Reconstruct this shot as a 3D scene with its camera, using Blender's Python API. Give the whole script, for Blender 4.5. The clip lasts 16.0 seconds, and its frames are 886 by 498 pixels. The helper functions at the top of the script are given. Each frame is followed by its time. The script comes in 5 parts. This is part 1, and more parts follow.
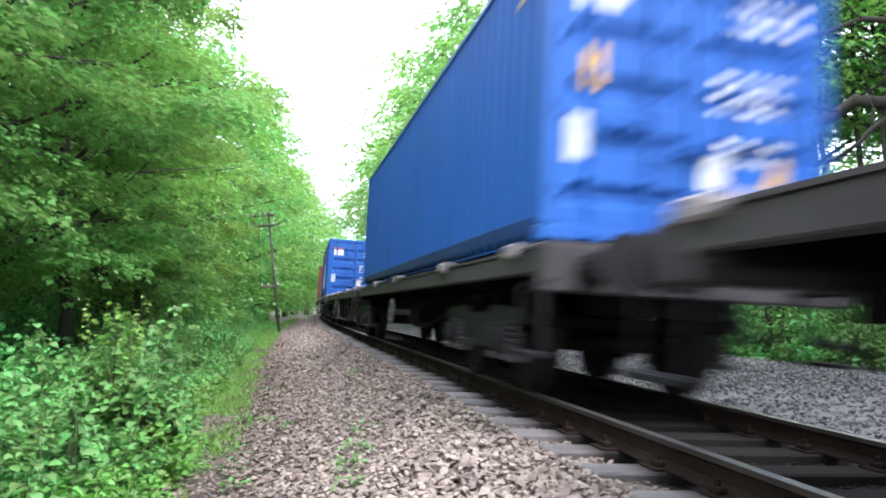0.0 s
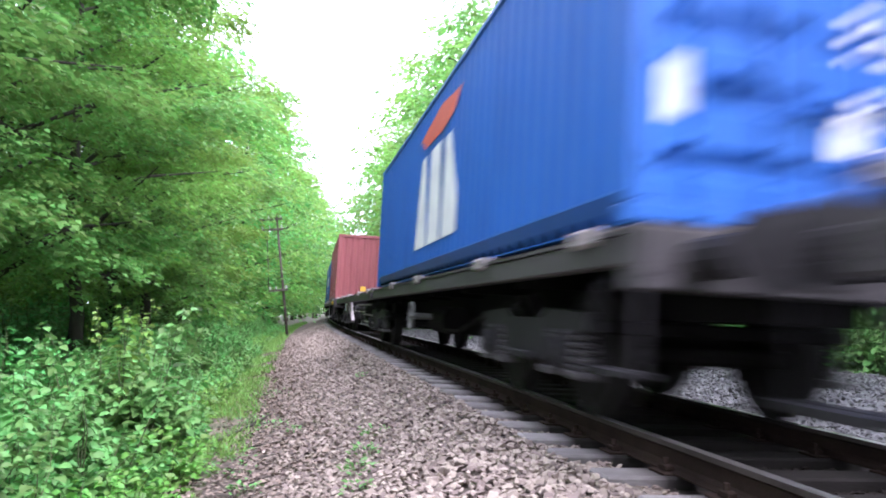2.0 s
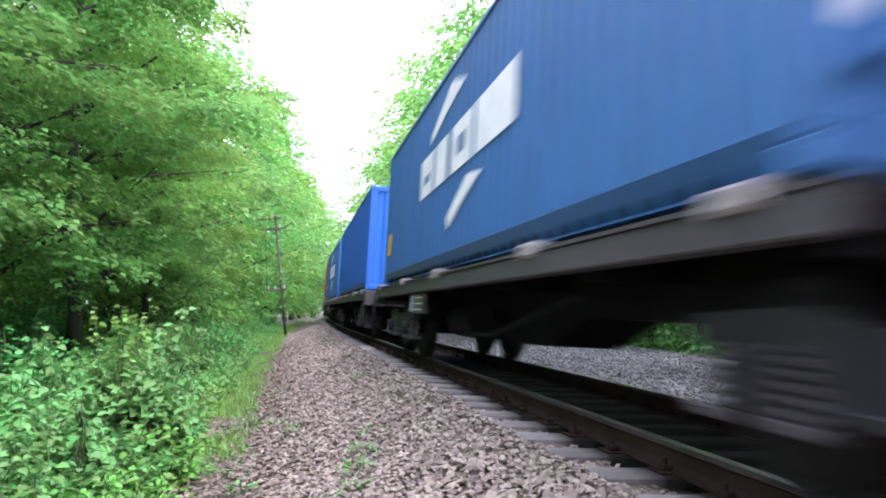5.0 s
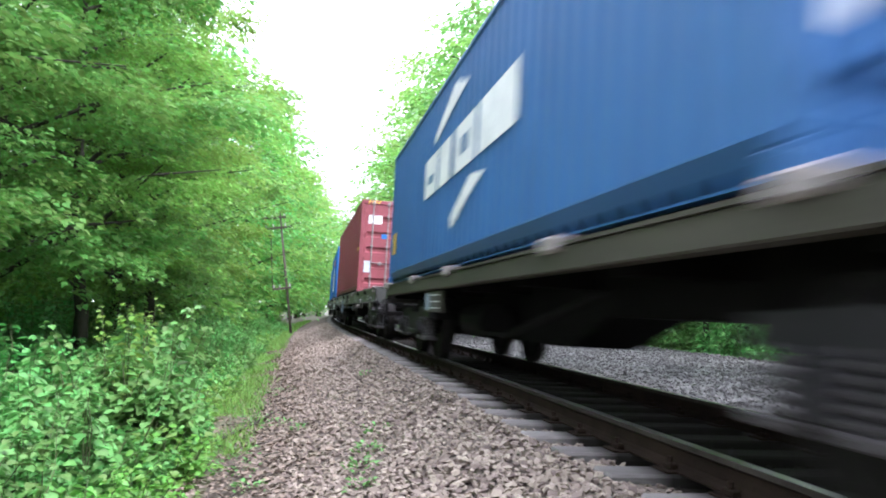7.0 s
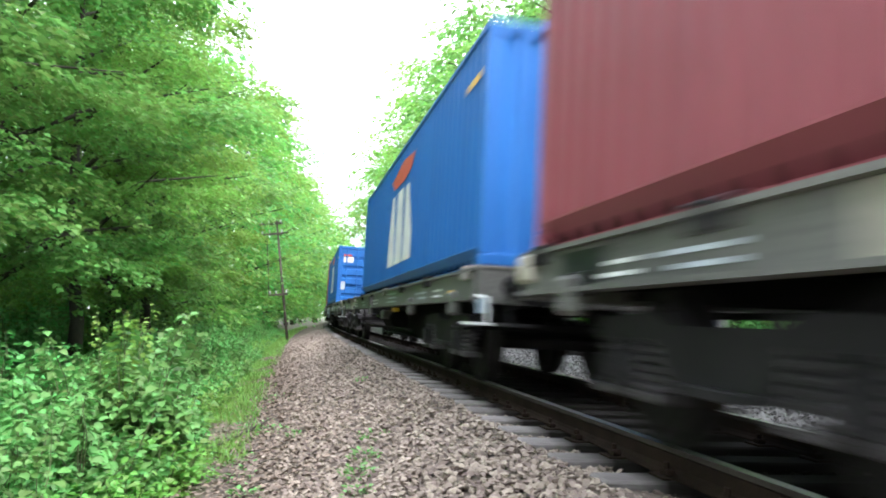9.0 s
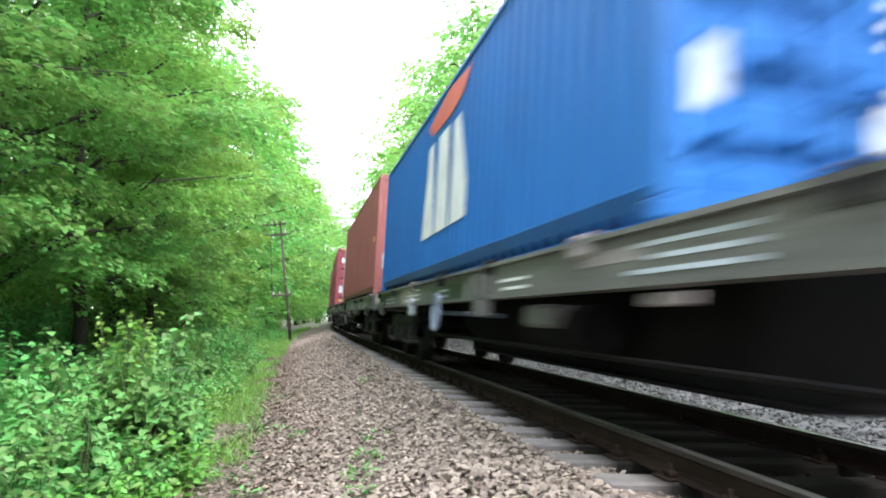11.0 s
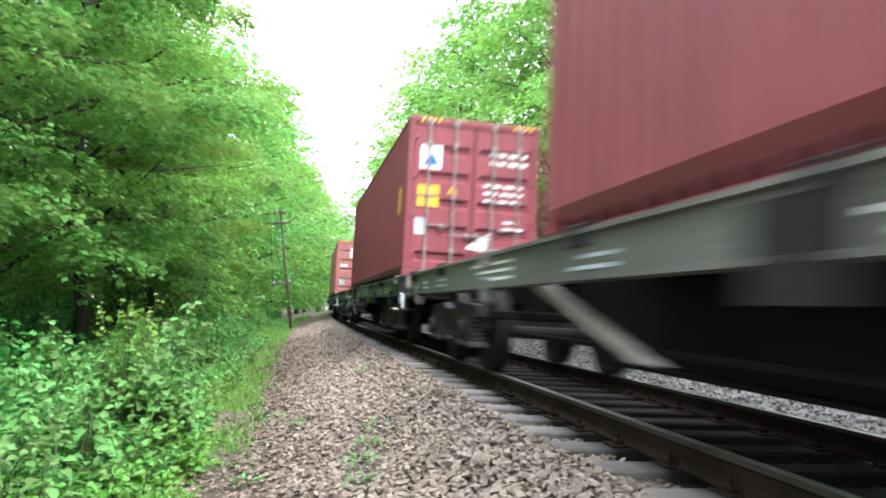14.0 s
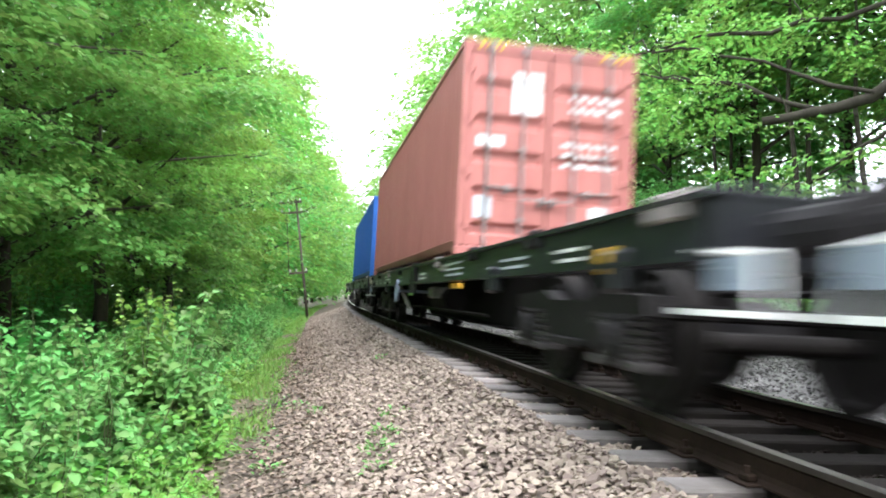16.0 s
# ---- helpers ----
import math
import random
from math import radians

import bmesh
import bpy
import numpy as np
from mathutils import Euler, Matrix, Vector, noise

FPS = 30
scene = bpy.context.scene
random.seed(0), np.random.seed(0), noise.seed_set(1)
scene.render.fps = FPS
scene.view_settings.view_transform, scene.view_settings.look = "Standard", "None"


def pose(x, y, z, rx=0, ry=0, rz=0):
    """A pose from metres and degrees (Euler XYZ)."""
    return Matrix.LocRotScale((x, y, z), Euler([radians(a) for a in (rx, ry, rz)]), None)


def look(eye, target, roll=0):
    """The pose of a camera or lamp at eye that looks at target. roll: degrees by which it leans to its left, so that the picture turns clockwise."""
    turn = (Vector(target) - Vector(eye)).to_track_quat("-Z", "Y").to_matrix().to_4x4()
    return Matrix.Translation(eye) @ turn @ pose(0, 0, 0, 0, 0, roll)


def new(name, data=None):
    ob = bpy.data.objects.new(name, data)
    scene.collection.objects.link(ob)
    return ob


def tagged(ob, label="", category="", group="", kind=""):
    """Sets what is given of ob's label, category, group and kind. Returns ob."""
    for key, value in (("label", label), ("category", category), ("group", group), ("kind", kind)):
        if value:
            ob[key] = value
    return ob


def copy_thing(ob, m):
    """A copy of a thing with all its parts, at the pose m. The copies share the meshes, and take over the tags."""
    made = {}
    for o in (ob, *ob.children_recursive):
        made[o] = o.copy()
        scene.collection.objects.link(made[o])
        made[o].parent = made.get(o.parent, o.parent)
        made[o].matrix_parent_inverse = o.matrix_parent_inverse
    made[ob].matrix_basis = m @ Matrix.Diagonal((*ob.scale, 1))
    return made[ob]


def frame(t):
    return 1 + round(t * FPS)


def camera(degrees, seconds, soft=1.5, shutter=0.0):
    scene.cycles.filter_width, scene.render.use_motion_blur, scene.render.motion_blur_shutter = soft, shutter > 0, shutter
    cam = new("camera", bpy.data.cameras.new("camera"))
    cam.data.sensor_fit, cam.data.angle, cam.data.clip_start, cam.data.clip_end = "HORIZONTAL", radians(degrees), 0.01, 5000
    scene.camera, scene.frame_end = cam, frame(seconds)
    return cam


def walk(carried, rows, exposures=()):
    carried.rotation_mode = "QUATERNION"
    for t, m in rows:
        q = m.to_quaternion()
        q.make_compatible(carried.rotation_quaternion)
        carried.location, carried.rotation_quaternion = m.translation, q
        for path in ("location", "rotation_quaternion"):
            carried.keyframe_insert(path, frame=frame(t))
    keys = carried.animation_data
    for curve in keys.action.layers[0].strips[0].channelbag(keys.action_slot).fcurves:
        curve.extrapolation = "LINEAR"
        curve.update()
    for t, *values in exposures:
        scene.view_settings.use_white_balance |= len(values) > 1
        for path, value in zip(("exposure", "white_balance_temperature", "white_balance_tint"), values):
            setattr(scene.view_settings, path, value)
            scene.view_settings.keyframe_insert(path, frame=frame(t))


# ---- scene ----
cam = camera(63.72, 16.0, soft=1.9, shutter=0.8)
EYE = (0.0, 0.0, 0.844)
CAMERA_TURNS = (
    (0, 12.18, 4.47),
    (0.5, 12.24, 4.19),
    (1, 12.31, 4.96),
    (1.5, 11.69, 4.75),
    (2, 11.55, 4.75),
    (2.5, 11.48, 4.06),
    (3, 11.76, 4.82),
    (3.5, 11.48, 4.47),
    (4, 11.55, 4.89),
    (6.5, 11.76, 4.41),
    (7, 11.27, 4.61),
    (7.5, 11.27, 5.24),
    (8, 11.48, 5.30),
    (8.5, 11.20, 5.24),
    (9, 11.55, 5.10),
    (11.5, 11.20, 5.17),
    (12, 11.13, 4.47),
    (12.5, 11.27, 3.64),
    (13, 10.58, 3.43),
    (13.5, 11.34, 4.26),
    (14, 11.27, 4.26),
    (14.5, 10.65, 3.98),
    (15, 10.02, 3.71),
    (15.5, 9.96, 3.22),
    (16, 10.02, 3.36),
)


def turned(yaw, pitch, roll):
    return Matrix.Translation(EYE) @ Euler((0, 0, radians(-yaw))).to_matrix().to_4x4() @ \
        Euler((radians(90 + pitch), 0, 0)).to_matrix().to_4x4() @ pose(0, 0, 0, 0, 0, roll)


walk(cam, [(t, turned(yaw, pitch, -0.5)) for t, yaw, pitch in CAMERA_TURNS], exposures=[(0, 1.95, 5780, 19), (1.5, 2.1, 5650, 28), (4, 2.14, 5600, 29), (6.5, 2.14, 5700, 22), (9, 2.14, 5950, 14), (12.5, 2.17, 6000, 13), (16, 2.14, 6100, 13)])

# ---- bright overcast sky ----
world = bpy.data.worlds.new("sky")
scene.world = world
world.use_nodes = True
nt = world.node_tree
sky = nt.nodes.new("ShaderNodeTexSky")
sky.sky_type, sky.sun_disc = "NISHITA", False
sky.sun_elevation, sky.sun_rotation = radians(52), radians(153)
pale = nt.nodes.new("ShaderNodeMix")
pale.data_type = "RGBA"
pale.inputs[0].default_value = 0.85
pale.inputs[7].default_value = (9.0, 9.2, 9.4, 1)
nt.links.new(sky.outputs[0], pale.inputs[6])
nt.links.new(pale.outputs[2], nt.nodes["Background"].inputs[0])
nt.nodes["Background"].inputs[1].default_value = 0.15
sun = new("sun", bpy.data.lights.new("sun", "SUN"))
sun.data.energy, sun.data.angle, sun.data.color = 1.25, radians(22), (1.0, 0.96, 0.9)
sun.matrix_world = look((4.2, -8, 12), (0, 0, 0))


# ---- materials ----
def material(name, base, rough=0.7, metal=0.0, dark=None, scale=3.0, fine=40.0, bump=0.15, spread=0.5, island=0.0,
             per_object=0.0, stretch=(1, 1, 1), through_light=0.0, spec=0.5, bright=None):
    """Base colour broken up at two scales; optional change from piece to piece."""
    m = bpy.data.materials.new(name)
    m.use_nodes = True
    t = m.node_tree
    n, ln = t.nodes, t.links
    b = n["Principled BSDF"]
    b.inputs["Metallic"].default_value = metal
    b.inputs["Specular IOR Level"].default_value = spec
    co = n.new("ShaderNodeTexCoord")
    mp = n.new("ShaderNodeMapping")
    mp.inputs["Scale"].default_value = stretch
    ln.new(co.outputs["Object"], mp.inputs[0])
    big = n.new("ShaderNodeTexNoise")
    big.inputs["Scale"].default_value, big.inputs["Detail"].default_value = scale, 6
    small = n.new("ShaderNodeTexNoise")
    small.inputs["Scale"].default_value, small.inputs["Detail"].default_value = fine, 4
    ln.new(mp.outputs[0], big.inputs[0])
    ln.new(mp.outputs[0], small.inputs[0])
    ramp = n.new("ShaderNodeValToRGB")
    dark = dark or tuple(c * 0.5 for c in base)
    ramp.color_ramp.elements[0].position, ramp.color_ramp.elements[0].color = 0.5 - spread / 2, (*dark, 1)
    ramp.color_ramp.elements[1].position, ramp.color_ramp.elements[1].color = 0.5 + spread / 4, (*base, 1)
    add = n.new("ShaderNodeMath")
    add.operation = "MULTIPLY_ADD"
    add.inputs[1].default_value = 0.35
    ln.new(small.outputs[0], add.inputs[0])
    scaled = n.new("ShaderNodeMath")
    scaled.operation = "MULTIPLY"
    scaled.inputs[1].default_value = 0.65
    ln.new(big.outputs[0], scaled.inputs[0])
    ln.new(scaled.outputs[0], add.inputs[2])
    ln.new(add.outputs[0], ramp.inputs[0])
    colour = ramp.outputs[0]
    for amount, kind, out in ((island, "ShaderNodeNewGeometry", "Random Per Island"), (per_object, "ShaderNodeObjectInfo", "Random")):
        if amount:
            src = n.new(kind)
            rng = n.new("ShaderNodeMapRange")
            rng.inputs[3].default_value, rng.inputs[4].default_value = 1 - amount, 1 + amount
            ln.new(src.outputs[out], rng.inputs[0])
            hsv = n.new("ShaderNodeHueSaturation")
            ln.new(rng.outputs[0], hsv.inputs["Value"])
            if bright:
                hue = n.new("ShaderNodeMapRange")
                hue.inputs[3].default_value, hue.inputs[4].default_value = 0.5 - bright, 0.5 + bright
                ln.new(src.outputs[out], hue.inputs[0])
                ln.new(hue.outputs[0], hsv.inputs["Hue"])
            ln.new(colour, hsv.inputs["Color"])
            colour = hsv.outputs[0]
    ln.new(colour, b.inputs["Base Color"])
    rr = n.new("ShaderNodeMapRange")
    rr.inputs[3].default_value, rr.inputs[4].default_value = max(rough - 0.12, 0.05), min(rough + 0.15, 1)
    ln.new(small.outputs[0], rr.inputs[0])
    ln.new(rr.outputs[0], b.inputs["Roughness"])
    if bump:
        bp = n.new("ShaderNodeBump")
        bp.inputs["Strength"].default_value, bp.inputs["Distance"].default_value = bump, 0.02
        ln.new(add.outputs[0], bp.inputs["Height"])
        ln.new(bp.outputs[0], b.inputs["Normal"])
    if through_light:
        tr = n.new("ShaderNodeBsdfTranslucent")
        mix = n.new("ShaderNodeMixShader")
        mix.inputs[0].default_value = through_light
        ln.new(colour, tr.inputs[0])
        ln.new(b.outputs[0], mix.inputs[1])
        ln.new(tr.outputs[0], mix.inputs[2])
        ln.new(mix.outputs[0], n["Material Output"].inputs[0])
    return m


def paint(name, base, dirt, spread=0.5):
    """Weathered container paint with streaks that run down."""
    return material(name, base, rough=0.5, dark=dirt, scale=1.3, fine=14, bump=0.08, spread=spread, stretch=(2.2, 2.2, 0.45), spec=0.3)


LEAF = material("beech_leaf", (0.185, 0.4, 0.09), rough=0.5, dark=(0.065, 0.19, 0.04), scale=0.6, fine=9, bump=0, island=0.28,
                per_object=0.14, through_light=0.5, spec=0.5, bright=0.02)
LEAF_PALE = material("young_leaf", (0.25, 0.46, 0.095), rough=0.5, dark=(0.13, 0.3, 0.045), scale=0.6, fine=9, bump=0, island=0.3,
                     per_object=0.12, through_light=0.5, spec=0.5, bright=0.02)
LEAF_SHRUB = material("shrub_leaf", (0.165, 0.37, 0.1), rough=0.5, dark=(0.1, 0.26, 0.06), scale=1.0, fine=9, bump=0, island=0.35,
                      per_object=0.2, through_light=0.35, spec=0.3, bright=0.02)
GRASS = material("grass", (0.2, 0.36, 0.07), rough=0.6, dark=(0.11, 0.24, 0.04), bump=0, island=0.35, through_light=0.3, bright=0.03)
BARK = material("bark", (0.062, 0.057, 0.043), rough=0.9, dark=(0.024, 0.022, 0.017), scale=4, fine=30, bump=0.6, stretch=(1, 1, 0.3), per_object=0.2, spec=0.1)
STALK = material("green_stalk", (0.11, 0.14, 0.05), rough=0.8, dark=(0.05, 0.06, 0.025), scale=4, fine=30, bump=0.2)
SOIL = material("forest_soil", (0.16, 0.13, 0.09), rough=0.95, dark=(0.06, 0.09, 0.03), scale=0.7, fine=12, bump=0.6)
GRIT = material("ballast_bed", (0.15, 0.122, 0.1), rough=0.95, dark=(0.06, 0.047, 0.037), scale=2, fine=26, bump=0.9, spec=0.1)
STONE = material("crushed_stone", (0.285, 0.23, 0.19), rough=0.9, dark=(0.155, 0.122, 0.098), scale=2.5, fine=30, bump=0.35, island=0.42, bright=0.018, spec=0.15)
STONE_PIECE = material("crushed_stone_piece", (0.285, 0.23, 0.19), rough=0.9, dark=(0.155, 0.122, 0.098), scale=2.5, fine=30, bump=0.35,
                       per_object=0.42, bright=0.018, spec=0.15)
STONE_GREY = material("grey_crushed_stone", (0.15, 0.145, 0.14), rough=0.9, dark=(0.05, 0.048, 0.046), scale=2.5, fine=30, bump=0.35, island=0.45, spec=0.15)
# Stones between the rails: the train's shadow is put into their colour.
STONE_SHADED = material("oily_crushed_stone", (0.024, 0.019, 0.016), rough=0.85, dark=(0.012, 0.01, 0.008), scale=2.5, fine=30, bump=0.35, island=0.42, spec=0.06)
LITTER = material("dead_leaf", (0.22, 0.165, 0.125), rough=0.9, dark=(0.1, 0.075, 0.055), bump=0, island=0.5)
SLEEPER = material("weathered_oak", (0.24, 0.22, 0.21), rough=0.85, dark=(0.14, 0.12, 0.11), scale=2.5, fine=30, bump=0.5, stretch=(0.5, 3, 3), per_object=0.25, spec=0.08)
def shade_middle(m):
    """Train shadow painted between the rails: the middle of each sleeper is dark, the ends are bleached."""
    n, ln = m.node_tree.nodes, m.node_tree.links
    b = n["Principled BSDF"]
    src = b.inputs["Base Color"].links[0].from_socket
    co = n.new("ShaderNodeTexCoord")
    sep = n.new("ShaderNodeSeparateXYZ")
    ab = n.new("ShaderNodeMath")
    ab.operation = "ABSOLUTE"
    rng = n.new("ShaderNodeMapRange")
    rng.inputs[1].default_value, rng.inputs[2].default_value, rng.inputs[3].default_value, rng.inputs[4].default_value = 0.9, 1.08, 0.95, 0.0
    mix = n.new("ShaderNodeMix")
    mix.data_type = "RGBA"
    # near-black colour standing in for shade under the train
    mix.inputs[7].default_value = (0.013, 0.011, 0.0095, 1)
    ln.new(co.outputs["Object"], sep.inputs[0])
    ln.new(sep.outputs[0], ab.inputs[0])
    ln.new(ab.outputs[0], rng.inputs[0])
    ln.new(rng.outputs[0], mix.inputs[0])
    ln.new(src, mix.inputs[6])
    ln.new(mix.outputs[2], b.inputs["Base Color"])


shade_middle(SLEEPER)
RUST = material("rusty_steel", (0.024, 0.016, 0.012), rough=0.85, dark=(0.008, 0.0056, 0.0046), scale=3, fine=45, bump=0.25, spec=0.06)
RAIL_SIDE = material("rail_head_side", (0.045, 0.036, 0.03), rough=0.7, dark=(0.017, 0.013, 0.011), scale=3, fine=45, bump=0.15, spec=0.12)
RAIL_TOP = material("worn_rail_head", (0.42, 0.4, 0.38), rough=0.34, metal=0.9, dark=(0.22, 0.19, 0.17), scale=2, fine=25, bump=0.05)
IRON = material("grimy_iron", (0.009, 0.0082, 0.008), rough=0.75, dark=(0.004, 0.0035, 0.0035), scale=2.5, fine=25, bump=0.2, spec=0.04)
IRON_GREY = material("dusty_grey_iron", (0.026, 0.024, 0.025), rough=0.6, dark=(0.005, 0.0047, 0.005), scale=1.6, fine=20, bump=0.2, spec=0.08)
SILL = material("dusty_dark_sill", (0.072, 0.064, 0.065), rough=0.5, dark=(0.02, 0.018, 0.018), scale=1.4, fine=18, bump=0.2, spec=0.2, stretch=(1, 0.4, 2))
BEAM_GREEN = material("faded_green_beam", (0.165, 0.158, 0.142), rough=0.42, dark=(0.028, 0.029, 0.03), scale=0.9, fine=16, bump=0.15, stretch=(1, 0.4, 2), spec=0.25)
BEAM_BLACK = material("black_painted_beam", (0.019, 0.02, 0.024), rough=0.34, dark=(0.006, 0.006, 0.007), scale=1.2, fine=16, bump=0.12, stretch=(1, 0.4, 2), spec=0.3)
WHEEL = material("wheel_steel", (0.016, 0.014, 0.013), rough=0.7, metal=0.0, dark=(0.007, 0.006, 0.0055), scale=5, fine=30, bump=0.15, spec=0.1)
BOARD = material("dull_olive_paint", (0.062, 0.057, 0.043), rough=0.55, dark=(0.022, 0.02, 0.016), scale=1.6, fine=18, bump=0.1, stretch=(1, 0.4, 2), spec=0.2)
DUST = material("dusty_steel", (0.13, 0.118, 0.115), rough=0.7, dark=(0.05, 0.045, 0.044), scale=3, fine=25, bump=0.15, spec=0.15)
PANEL_BLUE = material("faded_blue_grey_panel", (0.24, 0.29, 0.36), rough=0.6, dark=(0.13, 0.15, 0.18), scale=4, fine=20, bump=0.05)
CREAM = material("dirty_cream_paint", (0.42, 0.38, 0.3), rough=0.55, dark=(0.17, 0.15, 0.12), scale=4, fine=22, bump=0.08)
PINKISH = material("dusty_bracket", (0.3, 0.26, 0.25), rough=0.6, dark=(0.12, 0.1, 0.1), scale=6, fine=40, bump=0.2)
WHITE = material("white_marking", (0.78, 0.78, 0.76), rough=0.55, dark=(0.5, 0.5, 0.5), scale=3, fine=20, bump=0.03)
GREY_PANEL = material("grey_panel", (0.5, 0.54, 0.58), rough=0.55, dark=(0.28, 0.3, 0.33), scale=4, fine=20, bump=0.05)
YELLOW = material("yellow_marking", (0.75, 0.43, 0.03), rough=0.5, dark=(0.5, 0.28, 0.03), scale=5, fine=25, bump=0.03)
RED_MARK = material("red_marking", (0.62, 0.07, 0.03), rough=0.5, dark=(0.42, 0.05, 0.03), scale=3, fine=20, bump=0.03)
BLUE = paint("blue_paint", (0.024, 0.115, 0.41), (0.02, 0.08, 0.29))
BLUE_LIGHT = paint("bright_blue_paint", (0.022, 0.14, 0.42), (0.018, 0.095, 0.31))
NAVY = paint("dull_blue_paint", (0.038, 0.125, 0.3), (0.032, 0.09, 0.21))
RED = paint("oxide_red_paint", (0.28, 0.085, 0.085), (0.2, 0.064, 0.063))
RED_BROWN = paint("brown_red_paint", (0.34, 0.12, 0.108), (0.25, 0.085, 0.076))
CRIMSON = paint("wine_red_paint", (0.255, 0.062, 0.074), (0.175, 0.045, 0.052))
SALMON = paint("faded_red_paint", (0.43, 0.165, 0.145), (0.33, 0.12, 0.105))
TIMBER = material("pole_timber", (0.1, 0.08, 0.065), rough=0.9, dark=(0.045, 0.036, 0.03), scale=3, fine=30, bump=0.4)
CERAMIC = material("insulator_ceramic", (0.6, 0.6, 0.58), rough=0.3, bump=0)


# ---- small building helpers ----
def part(name, bm, m, parent=None, label="", smooth=False):
    me = bpy.data.meshes.new(name)
    if isinstance(bm, tuple):
        me.from_pydata(*bm)
    else:
        bmesh.ops.recalc_face_normals(bm, faces=bm.faces)
        bm.to_mesh(me)
        bm.free()
    for one in (m if isinstance(m, tuple) else (m,)):
        me.materials.append(one)
    if smooth:
        me.polygons.foreach_set("use_smooth", [True] * len(me.polygons))
    ob = new(name, me)
    ob.parent = parent
    if label:
        ob["label"] = label
    return ob


def same(ob, m, parent):
    """Another object on the mesh of ob."""
    o = new(ob.name.split(".")[0], ob.data)
    o.parent = parent
    o.matrix_basis = m
    if "label" in ob:
        o["label"] = ob["label"]
    return o


def box(bm, a, b, m=None):
    vs = [bm.verts.new((x, y, z)) for x in (a[0], b[0]) for y in (a[1], b[1]) for z in (a[2], b[2])]
    for q in ((0, 1, 3, 2), (4, 6, 7, 5), (0, 4, 5, 1), (2, 3, 7, 6), (0, 2, 6, 4), (1, 5, 7, 3)):
        bm.faces.new([vs[i] for i in q])
    if m:
        bmesh.ops.transform(bm, matrix=m, verts=vs)
    return vs


def soft_box(bm, a, b, r=0.01):
    """A box with chamfered edges."""
    tmp = bmesh.new()
    box(tmp, a, b)
    bmesh.ops.bevel(tmp, geom=tmp.edges[:], offset=r, segments=1, affect="EDGES")
    join(bm, tmp)


def join(bm, other, m=None):
    index = {}
    for v in other.verts:
        index[v] = bm.verts.new(m @ v.co if m else v.co)
    for f in other.faces:
        bm.faces.new([index[v] for v in f.verts])
    other.free()


def tube(bm, points, radii, sides=7, caps=True):
    prev = None
    points = [Vector(p) for p in points]
    for i, p in enumerate(points):
        d = (points[min(i + 1, len(points) - 1)] - points[max(i - 1, 0)]).normalized()
        a = d.cross(Vector((0.31, 0.22, 0.93)) if abs(d.z) < 0.9 else Vector((1, 0, 0))).normalized()
        b = d.cross(a)
        ring = [bm.verts.new(p + (a * math.cos(w) + b * math.sin(w)) * radii[i]) for w in (k * math.tau / sides for k in range(sides))]
        if prev:
            for k in range(sides):
                bm.faces.new((prev[k], prev[(k + 1) % sides], ring[(k + 1) % sides], ring[k]))
        elif caps:
            bm.faces.new(ring[::-1])
        prev = ring
    if caps:
        bm.faces.new(prev)


def plate(bm, outline, x0, x1):
    """A plate of the outline in (y, z), from x0 to x1."""
    a = [bm.verts.new((x0, y, z)) for y, z in outline]
    b = [bm.verts.new((x1, y, z)) for y, z in outline]
    n = len(a)
    bm.faces.new(a)
    bm.faces.new(b[::-1])
    for i in range(n):
        bm.faces.new((a[i], b[i], b[(i + 1) % n], a[(i + 1) % n]))


# ---- the line of the track ----
OFFSET, CANT = 2.941, 0.0624
BEND_AT, BEND = (-30.0, 8.0, 25.0, 45.0, 130.0), (-0.0008, -0.0008, 0.0011, 0.0013, 0.0013)


def line_table(step=0.5):
    s = np.arange(-330, 331, step)
    h = np.cumsum(np.interp(s, BEND_AT, BEND)) * step
    h -= np.interp(0, s, h)
    x, y = np.cumsum(np.sin(h)) * step, np.cumsum(np.cos(h)) * step
    return s, x - np.interp(0, s, x) + OFFSET, y - np.interp(0, s, y), h


LINE = line_table()


def on_line(s, lat=0.0, z=0.0):
    x, y, h = (float(np.interp(s, LINE[0], LINE[i])) for i in (1, 2, 3))
    return Vector((x + math.cos(h) * lat, y - math.sin(h) * lat, z))


def on_track(s, lat=0.0, up=0.0):
    return on_line(s, lat * math.cos(CANT) + up * math.sin(CANT), -lat * math.sin(CANT) + up * math.cos(CANT))


def heading(s):
    return float(np.interp(s, LINE[0], LINE[3]))


# height of the ground across the line
ACROSS = (-400, -60, -25, -12, -7, -4.6, -3.8, -3.0, -2.2, -1.6, -1.34, -1.16, 1.3, 1.7, 6.8, 8.0, 9, 14, 30, 60, 400)
HEIGHT = (2.0, 1.2, 0.2, -0.7, -0.92, -0.86, -0.78, -0.62, -0.34, -0.14, -0.105, -0.165, -0.3, -0.31, -0.36, -0.8, -0.8, -0.4, 0.4, 1.5, 2.0)


def ground_z(u):
    return float(np.interp(u, ACROSS, HEIGHT))


